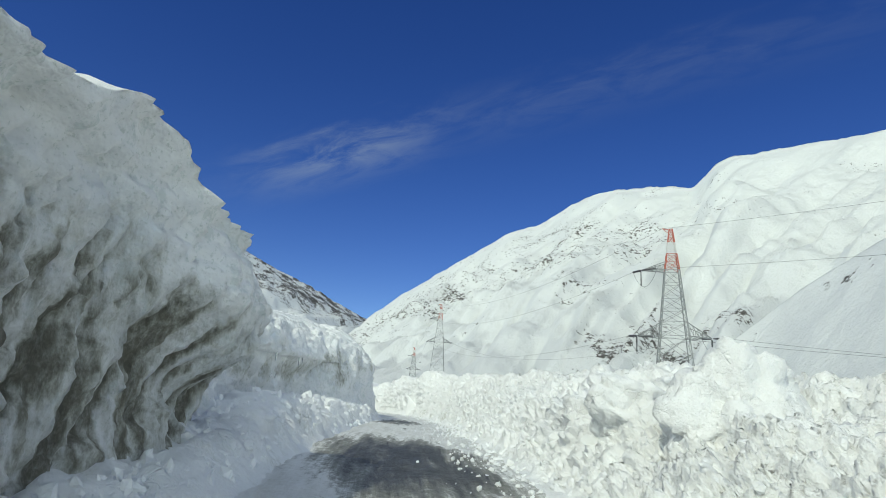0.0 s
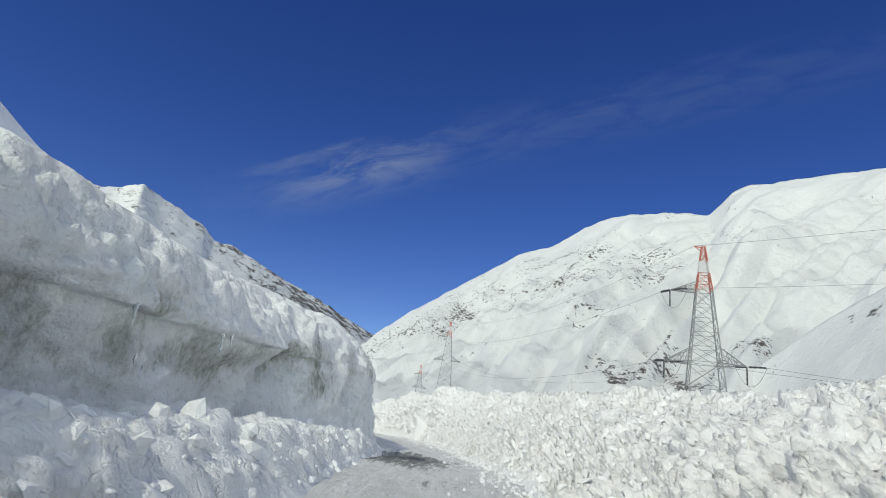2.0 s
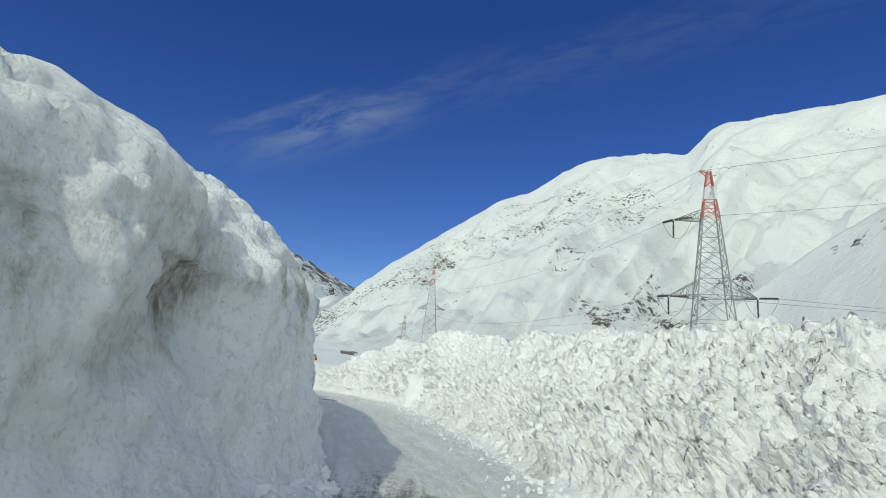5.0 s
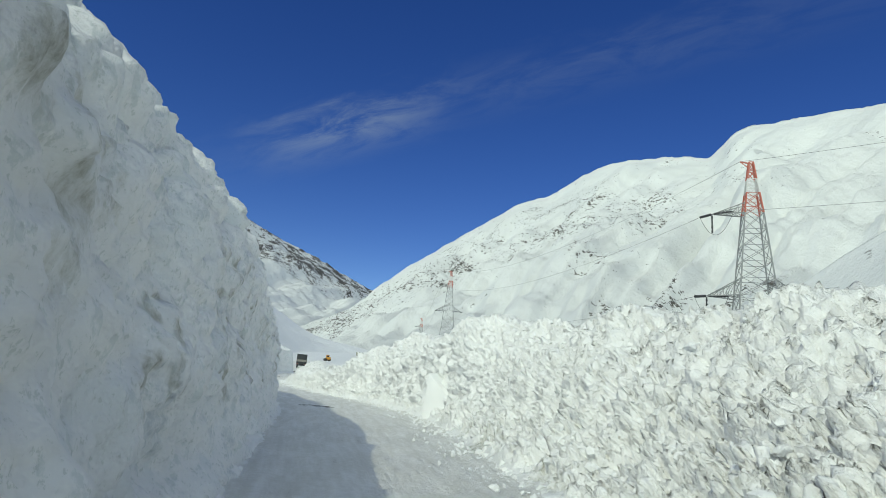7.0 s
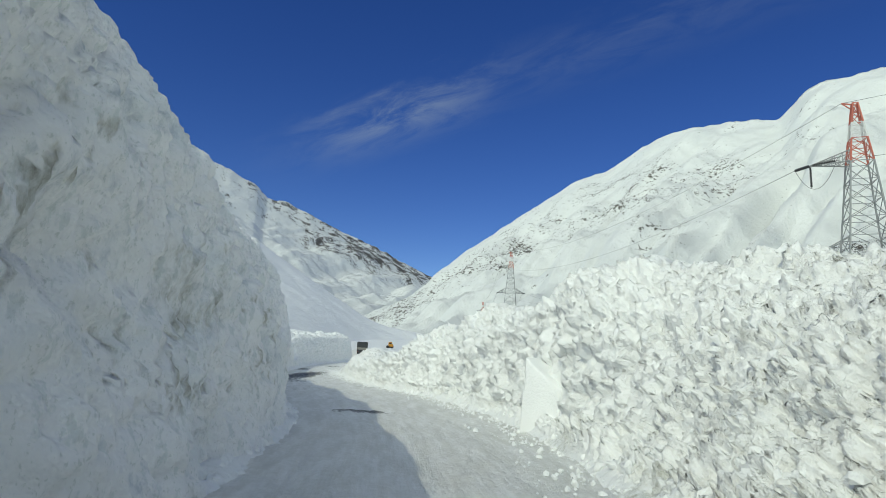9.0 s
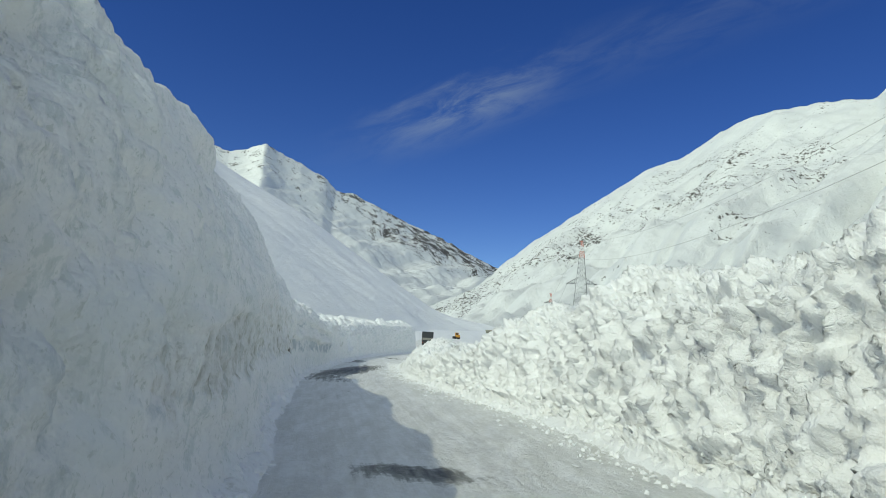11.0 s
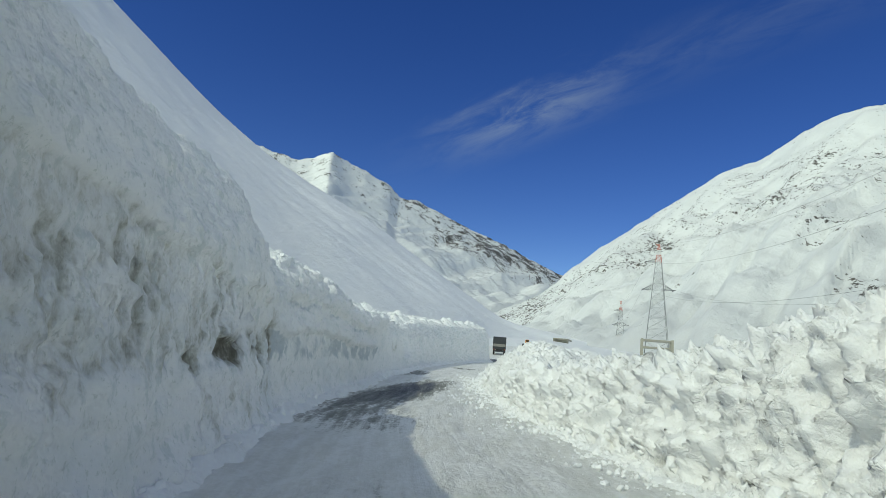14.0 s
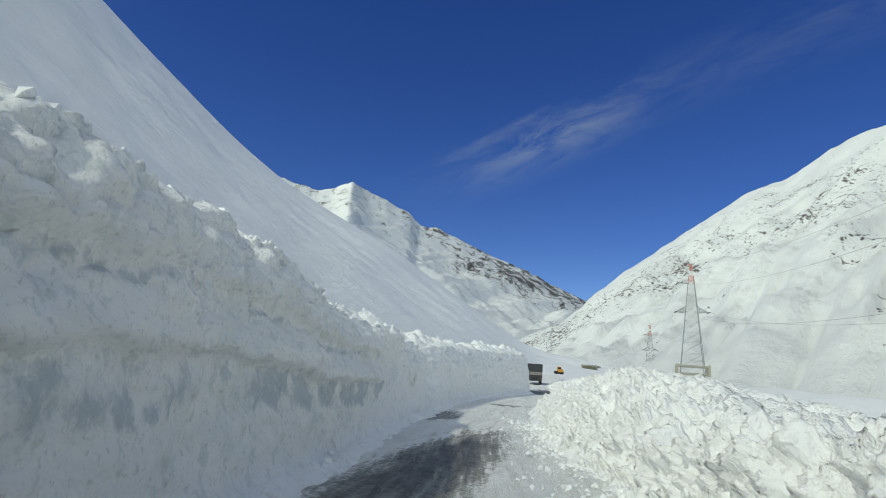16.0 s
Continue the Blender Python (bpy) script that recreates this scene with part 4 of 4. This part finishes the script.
def block_meshes(count, seed):
    """Larger blocks, knobbly all over."""
    rng = np.random.RandomState(seed)
    made = []
    for k in range(count):
        bm = bmesh.new()
        bmesh.ops.create_icosphere(bm, subdivisions=3, radius=1.0)
        co = np.array([v.co[:] for v in bm.verts])
        for _ in range(11):
            n = rng.normal(size=3)
            n /= np.linalg.norm(n)
            co -= np.maximum(co @ n - rng.uniform(0.35, 0.65), 0)[:, None] * n
        co *= 1.3 * (1 + 0.10 * fbm(co * 1.6 + 10 * k, 3) + 0.22 * flakes(co * 2.0 + 9 * k)[0])[:, None]
        co *= rng.uniform(0.5, 1.3, 3)
        for v, c in zip(bm.verts, co):
            v.co = c
        for f in bm.faces:
            f.smooth = True
        me = bpy.data.meshes.new("snow_chunk")
        bm.to_mesh(me)
        bm.free()
        me.materials.append(lump_mat)
        made.append(me)
    return made


BLOCKS = block_meshes(9, 14)


def rubble(name, label, places, sizes, seed):
    """Many small lumps as one mesh."""
    rng = np.random.RandomState(seed)
    shapes = []
    for me in CHUNKS:
        co = np.zeros(len(me.vertices) * 3)
        me.vertices.foreach_get("co", co)
        shapes.append((co.reshape(-1, 3), [tuple(p.vertices) for p in me.polygons]))
    verts, faces, base = [], [], 0
    for place, size in zip(places, sizes):
        co, fs = shapes[rng.randint(len(shapes))]
        m = np.array(Euler(rng.uniform(0, 6.28, 3)).to_matrix())
        verts.append(co @ m.T * size * rng.uniform(0.75, 1.25, 3) + place)
        faces += [tuple(i + base for i in f) for f in fs]
        base += len(co)
    me = bpy.data.meshes.new(name)
    me.from_pydata(np.concatenate(verts).tolist(), [], faces)
    me.polygons.foreach_set("use_smooth", np.zeros(len(faces), bool))
    me.materials.append(lump_mat)
    return tagged(new(name, me), label, "snow rubble", kind="stuff")


def heap(y, across):
    """Height of the rubble fallen along the foot of the cut wall."""
    h = curve([-13, 5, 10, 16, 24, 30, 36, 39, 44, 60, 165], [0.15, 0.2, 0.7, 1.1, 0.95, 0.8, 0.5, 0.25, 0.2, 0.24, 0.26])(y)
    w = curve([-13, 8, 14, 22, 30, 37, 42, 60, 165], [1.9, 2.0, 2.0, 1.8, 1.5, 1.0, 0.6, 0.65, 0.7])(y)
    return h * (1 - step(across, 0.40 * w, 1.1 * w))


def build_heap():
    ys = np.arange(-13, 165, 0.09)
    vs = np.linspace(-0.6, 2.3, 44)
    y, v = np.meshgrid(ys, vs, indexing="ij")
    x = LEFT(y) + v
    z = GROUND(y) - 0.14 + heap(y, v)
    p = np.stack([x, y, z], -1)
    warp = p + 0.25 * np.stack([fbm(p * 1.1 + 31, 2), fbm(p * 1.1 + 57, 2), 0 * x], -1)
    b1, m1 = domes(warp * 1.4)
    b2, m2 = domes(warp * 3.2 + 5)
    k = np.clip(heap(y, v) / 0.5, 0, 1)
    d = k * (0.42 * (b1 - 0.35) * (0.3 + 0.7 * m1) + 0.22 * (b2 - 0.4) * (0.4 + 0.6 * m2) + 0.09 * (domes(p * 7.0)[0] - 0.4) + 0.04 * fbm(p * 5, 2))
    out = normals(p)
    p += d[..., None] * out * np.sign(out[..., 2:] + 1e-6)
    ob = sheet("heap_snow", p, snow_bank_mat, [("dirt_shade", 0.12 + 0.2 * fbm(p * 0.7, 3))])
    tagged(ob, "low heap of fallen snow lumps along the wall's foot", "snow heap", kind="structure")
    return p


heap_points = build_heap()


def scatter_rubble():
    rng = np.random.RandomState(21)
    rows, cols = bank_points.shape[:2]
    pick = lambda n, c0, c1, y0=-5, y1=140: bank_points[rng.randint(np.searchsorted(bank_points[:, 0, 1], y0), np.searchsorted(bank_points[:, 0, 1], y1), n), (1.45 * (c0 + (c1 - c0) * rng.rand(n) ** 1.2)).astype(int)]  # noqa: E731
    # blocks one can count, along the first stretch of the bank
    spots = pick(290, 4, 96, 6, 60)
    for q in spots:
        size = 0.06 + 0.12 * rng.rand() ** 2.5
        ob = new("snow_chunk", BLOCKS[rng.randint(len(BLOCKS))])
        ob.parent = bank
        ob.matrix_basis = Matrix.LocRotScale(Vector(q), Euler(rng.uniform(0, 6.28, 3)), Vector(size * rng.uniform(0.7, 1.3, 3)))
    many = pick(3800, 0, 100)
    sheer = STEEP(many[:, 1]) * (many[:, 2] > GROUND(many[:, 1]) + 0.7) * (many[:, 2] < 0.85 * RIGHT_TOP(many[:, 1]))
    many = many[sheer < 0.5]
    rubble("snow_rubble", "loose lumps of broken snow strewn over the bank", many, 0.03 + 0.08 * rng.rand(len(many)) ** 2.4, 3)
    n = 3200
    rows = heap_points.shape[0]
    i = rng.randint(0, rows - 1, n)
    j = (10 + 24 * rng.rand(n)).astype(int)
    q = heap_points[i, j]
    near = q[:, 1] < 39
    size = np.where(near, 0.03 + 0.10 * rng.rand(n) ** 2.4, 0.02 + 0.075 * rng.rand(n) ** 2)
    keep = near | (j < 25)
    rubble("snow_rubble", "small snow lumps fallen at the foot of the wall", q[keep], size[keep], 5)
    # lumps of slide debris along the top of the cut
    n = 4200
    i = rng.randint(int((16 + 13) / 0.07), len(wall_points) - 280, n)
    j = wall_lip + (rng.rand(n) ** 1.5 * 22).astype(int)
    q = wall_points[i, j]
    keep = (q[:, 1] > 92) | (q[:, 1] < 48) | (rng.rand(n) < 0.12)
    keep &= (q[:, 1] < 70) | (q[:, 1] > 90)
    rubble("slide_debris", "lumps of slide debris lying along the top of the wall", q[keep], (0.03 + np.where(q[:, 1] < 70, 0.04, 0.07) * rng.rand(n) ** 2.5)[keep], 8)
    # crumbs lying on the road's edge
    n = 4500
    y = rng.uniform(0, 120, n)
    a = np.abs(rng.normal(0, 0.75, n))
    x = RIGHT(y) + 0.4 - a
    q = np.stack([x, y, GROUND(y) + 0.01], -1)
    rubble("snow_crumbs", "crumbs of snow lying along the road's edge", q, 0.012 + 0.06 * rng.rand(n) ** 3, 6)


scatter_rubble()


def boulder(x, y, z, size, squash, label, seed):
    """A large lump of ploughed snow built up of smaller ones."""
    bm = bmesh.new()
    bmesh.ops.create_icosphere(bm, subdivisions=5, radius=1.0)
    co = np.array([v.co[:] for v in bm.verts])
    rng = np.random.RandomState(seed)
    for _ in range(9):
        n = rng.normal(size=3)
        n /= np.linalg.norm(n)
        co -= np.maximum(co @ n - rng.uniform(0.5, 0.75), 0)[:, None] * n * 0.9
    co *= 1.25
    co *= (1 + 0.14 * fbm(co * 1.2 + seed, 3) + 0.34 * (domes(co * 1.9 + seed)[0] - 0.4) + 0.17 * (domes(co * 4.2 + seed)[0] - 0.4) + 0.06 * (domes(co * 9.0 + seed)[0] - 0.4))[:, None]
    co *= np.array(squash) * size
    for v, c in zip(bm.verts, co):
        v.co = c
    for f in bm.faces:
        f.smooth = True
    me = bpy.data.meshes.new("snow_boulder")
    bm.to_mesh(me)
    bm.free()
    me.materials.append(snow_bank_mat)
    ob = new("snow_boulder", me)
    ob.location = (x, y, z)
    return tagged(ob, label, "snow boulder", "boulders of ploughed snow")


boulder(4.25, 11.3, 1.1, 0.78, (1, 1, 0.95), "rounded boulder of ploughed snow resting on the bank", 1)
boulder(5.0, 9.0, 1.15, 0.92, (1, 1, 0.9), "big pale snow boulder bulging from the bank", 2)
boulder(4.9, 9.1, 2.05, 0.17, (1, 1, 0.85), "small round snow lump on top of a boulder", 3)
boulder(9.4, 33.0, 2.55, 0.6, (1.0, 1.2, 0.9), "large broken block of snow on the bank's top", 4)
boulder(8.4, 30.0, 1.6, 0.9, (1.1, 1.0, 0.8), "tilted block of old grey snow in the bank", 5)
boulder(6.3, 21.5, 0.8, 0.7, (1.2, 1, 0.8), "round snow boulder half sunk in rubble", 6)



def snow_slab():
    """A smooth plate of old snow laid bare in the bank's steep face."""
    bm = bmesh.new()
    bmesh.ops.create_cube(bm, size=1.0)
    for v in bm.verts:
        far, high, inner = v.co.y > 0, v.co.z > 0, v.co.x > 0
        v.co = (1.5 if inner else (0.30 if high else 0.0), 0.62 if far else -0.62, (2.15 if far else 1.25) if high else -0.1)
    bmesh.ops.bevel(bm, geom=bm.edges[:], offset=0.07, segments=3, affect="EDGES", profile=0.5)
    bmesh.ops.subdivide_edges(bm, edges=bm.edges[:], cuts=3, use_grid_fill=True)
    for v in bm.verts:
        n = fbm(np.array(v.co) * 1.4 + 4, 3)
        v.co.x -= 0.11 * float(n)
        v.co.z += 0.10 * float(n)
    for f in bm.faces:
        f.smooth = True
    me = bpy.data.meshes.new("snow_slab")
    bm.to_mesh(me)
    bm.free()
    me.materials.append(lump_mat)
    ob = new("snow_slab", me)
    ob.location, ob.rotation_euler = (6.22, 65.4, float(GROUND(65)) - 0.1), (0, 0, radians(38))
    tagged(ob, "smooth bright plate of old snow set in the bank", "snow slab")


snow_slab()


# ---- vehicles on the road ahead ----
def box(bm, lo, hi, bevel=0.0):
    made = bmesh.ops.create_cube(bm, size=1.0)["verts"]
    lo, hi = Vector(lo), Vector(hi)
    for v in made:
        v.co = Vector([a + (c + 0.5) * (b - a) for a, b, c in zip(lo, hi, v.co)])
    if bevel:
        bmesh.ops.bevel(bm, geom=list({e for v in made for e in v.link_edges}), offset=bevel, segments=2, affect="EDGES")


def wheel(bm, x, y, r, w):
    m = Matrix.Translation((x, y, r)) @ Matrix.Rotation(radians(90), 4, "Y")
    bmesh.ops.create_cone(bm, cap_ends=True, segments=20, radius1=r, radius2=r, depth=w, matrix=m)


dark_body = paint("dark_truck_body", (0.035, 0.038, 0.042), 0.5)
cream = paint("dusty_cream_paint", (0.26, 0.25, 0.22), 0.5)
glass = paint("dark_windscreen", (0.02, 0.024, 0.028), 0.1)
rubber = paint("black_rubber", (0.02, 0.02, 0.02), 0.8)
orange = paint("orange_yellow_paint", (0.62, 0.30, 0.04), 0.5)


def lorry(x, y, z, turn):
    root = tagged(new("lorry"), "dark lorry with a cream band on the snowy road", "lorry")
    root.matrix_world = pose(x, y, z, 0, 0, turn)

    def put(name, mat, *boxes, label=""):
        bm = bmesh.new()
        for b in boxes:
            box(bm, *b)
        return part(name, bm, mat, root, label)

    put("cargo_box", dark_body, ((-1.25, 0.3, 1.0), (1.25, 6.8, 3.4), 0.06))
    put("tail_panel", dark_body, ((-1.2, 0.2, 2.2), (1.2, 0.34, 3.3), 0.03))
    put("tail_band", cream, ((-1.22, 0.16, 1.55), (1.22, 0.34, 2.05), 0.03), label="dusty cream tail board")
    put("chassis", rubber, ((-0.6, 0.4, 0.7), (0.6, 8.6, 1.0), 0.03))
    put("bumper", dark_body, ((-1.2, 0.1, 0.55), (1.2, 0.3, 0.85), 0.03))
    put("cab", cream, ((-1.2, 7.0, 0.9), (1.2, 9.0, 3.0), 0.12))
    put("windscreen", glass, ((-1.05, 8.95, 1.9), (1.05, 9.03, 2.8), 0.02))
    for sx in (-1, 1):
        put("lamp", red_paint, ((sx * 1.0 - 0.12, 0.06, 0.95), (sx * 1.0 + 0.12, 0.14, 1.1), 0.02), label="red tail lamp")
        for wy in (1.4, 2.7, 7.8):
            bm = bmesh.new()
            wheel(bm, sx * 1.02, wy, 0.5, 0.34)
            part("wheel", bm, rubber, root)


lorry(-8.9, 192.0, float(GROUND(192)) + 0.05, 4)


def loader(x, y, z, turn, size=1.0):
    root = tagged(new("wheel_loader"), "yellow-orange snow clearing loader far along the road", "loader")
    root.matrix_world = pose(x, y, z, 0, 0, turn) @ Matrix.Scale(size, 4)

    def put(name, mat, *boxes):
        bm = bmesh.new()
        for b in boxes:
            box(bm, *b)
        return part(name, bm, mat, root)

    put("engine_body", orange, ((-1.1, 0.0, 0.9), (1.1, 2.6, 2.2), 0.1))
    put("cab", orange, ((-0.8, 2.2, 1.2), (0.8, 3.6, 3.3), 0.08))
    put("cab_window", glass, ((-0.7, 2.1, 2.1), (0.7, 2.22, 3.0), 0.02))
    put("boom", orange, ((-0.5, 3.4, 1.0), (0.5, 6.0, 1.5), 0.05))
    put("bucket", dark_body, ((-1.4, 5.6, 0.3), (1.4, 6.8, 1.4), 0.1))
    for sx in (-1, 1):
        for wy in (0.8, 4.0):
            bm = bmesh.new()
            wheel(bm, sx * 1.05, wy, 0.75, 0.5)
            part("wheel", bm, rubber, root)


loader(-5.4, 290.0, 5.4, 15, 0.75)


def gallery():
    """A dark-mouthed concrete avalanche gallery far up the valley."""
    root = tagged(new("avalanche_gallery"), "far concrete road gallery with a snowy roof", "gallery")
    root.matrix_world = pose(16.5, 640.0, 17.0, 0, 0, -8)
    bm = bmesh.new()
    box(bm, (-7, 0, 3.6), (7, 40, 4.6), 0.1)
    part("roof", bm, concrete, root)
    for k in range(4):
        bm = bmesh.new()
        box(bm, (-6.6 + 4.2 * k, 0.2, -2), (-6.0 + 4.2 * k, 1.0, 3.6))
        part("column", bm, concrete, root)
    bm = bmesh.new()
    box(bm, (-6.8, 6.0, -2), (6.8, 6.5, 3.6))
    part("back_wall", bm, concrete, root)


gallery()


def icicle(place, length, seed):
    """A thin tapering icicle hanging from a snow overhang."""
    bm = bmesh.new()
    rng = np.random.RandomState(seed)
    rings = []
    for k in range(9):
        f = k / 8
        r = 0.035 * (1 - f) ** 0.8 * (1 + 0.15 * rng.randn()) + 0.003
        rings.append([bm.verts.new((r * math.cos(a * math.tau / 7), r * math.sin(a * math.tau / 7) + 0.02 * f, -length * f)) for a in range(7)])
    for r0, r1 in zip(rings, rings[1:]):
        for a in range(7):
            bm.faces.new((r0[a], r0[(a + 1) % 7], r1[(a + 1) % 7], r1[a]))
    bm.faces.new(rings[-1])
    me = bpy.data.meshes.new("icicle")
    bm.to_mesh(me)
    bm.free()
    me.materials.append(ice)
    ob = new("icicle", me)
    ob.location = place
    tagged(ob, "thin clear icicle hanging under the snow overhang", "icicle", "icicles under the overhang")


ice, ice_tree, ice_bsdf = material("clear_ice", 0.12)
ice_bsdf.inputs["Base Color"].default_value = (0.78, 0.84, 0.86, 1)
ice_bsdf.inputs["Transmission Weight"].default_value = 0.6
ice_bsdf.inputs["IOR"].default_value = 1.31
for k, (iy, il) in enumerate(((22.6, 0.9), (23.0, 1.1), (23.3, 0.7), (25.0, 0.8), (25.3, 0.5), (21.4, 0.6))):
    column = wall_points[int((iy + 13) / 0.07), :wall_lip]
    mid_part = column[int(0.42 * wall_lip):int(0.62 * wall_lip)]
    tip = mid_part[np.argmax(mid_part[:, 0] - 0.25 * mid_part[:, 2])]
    icicle(tip + np.array([-0.03, 0, 0.03]), 0.55 * il, k)
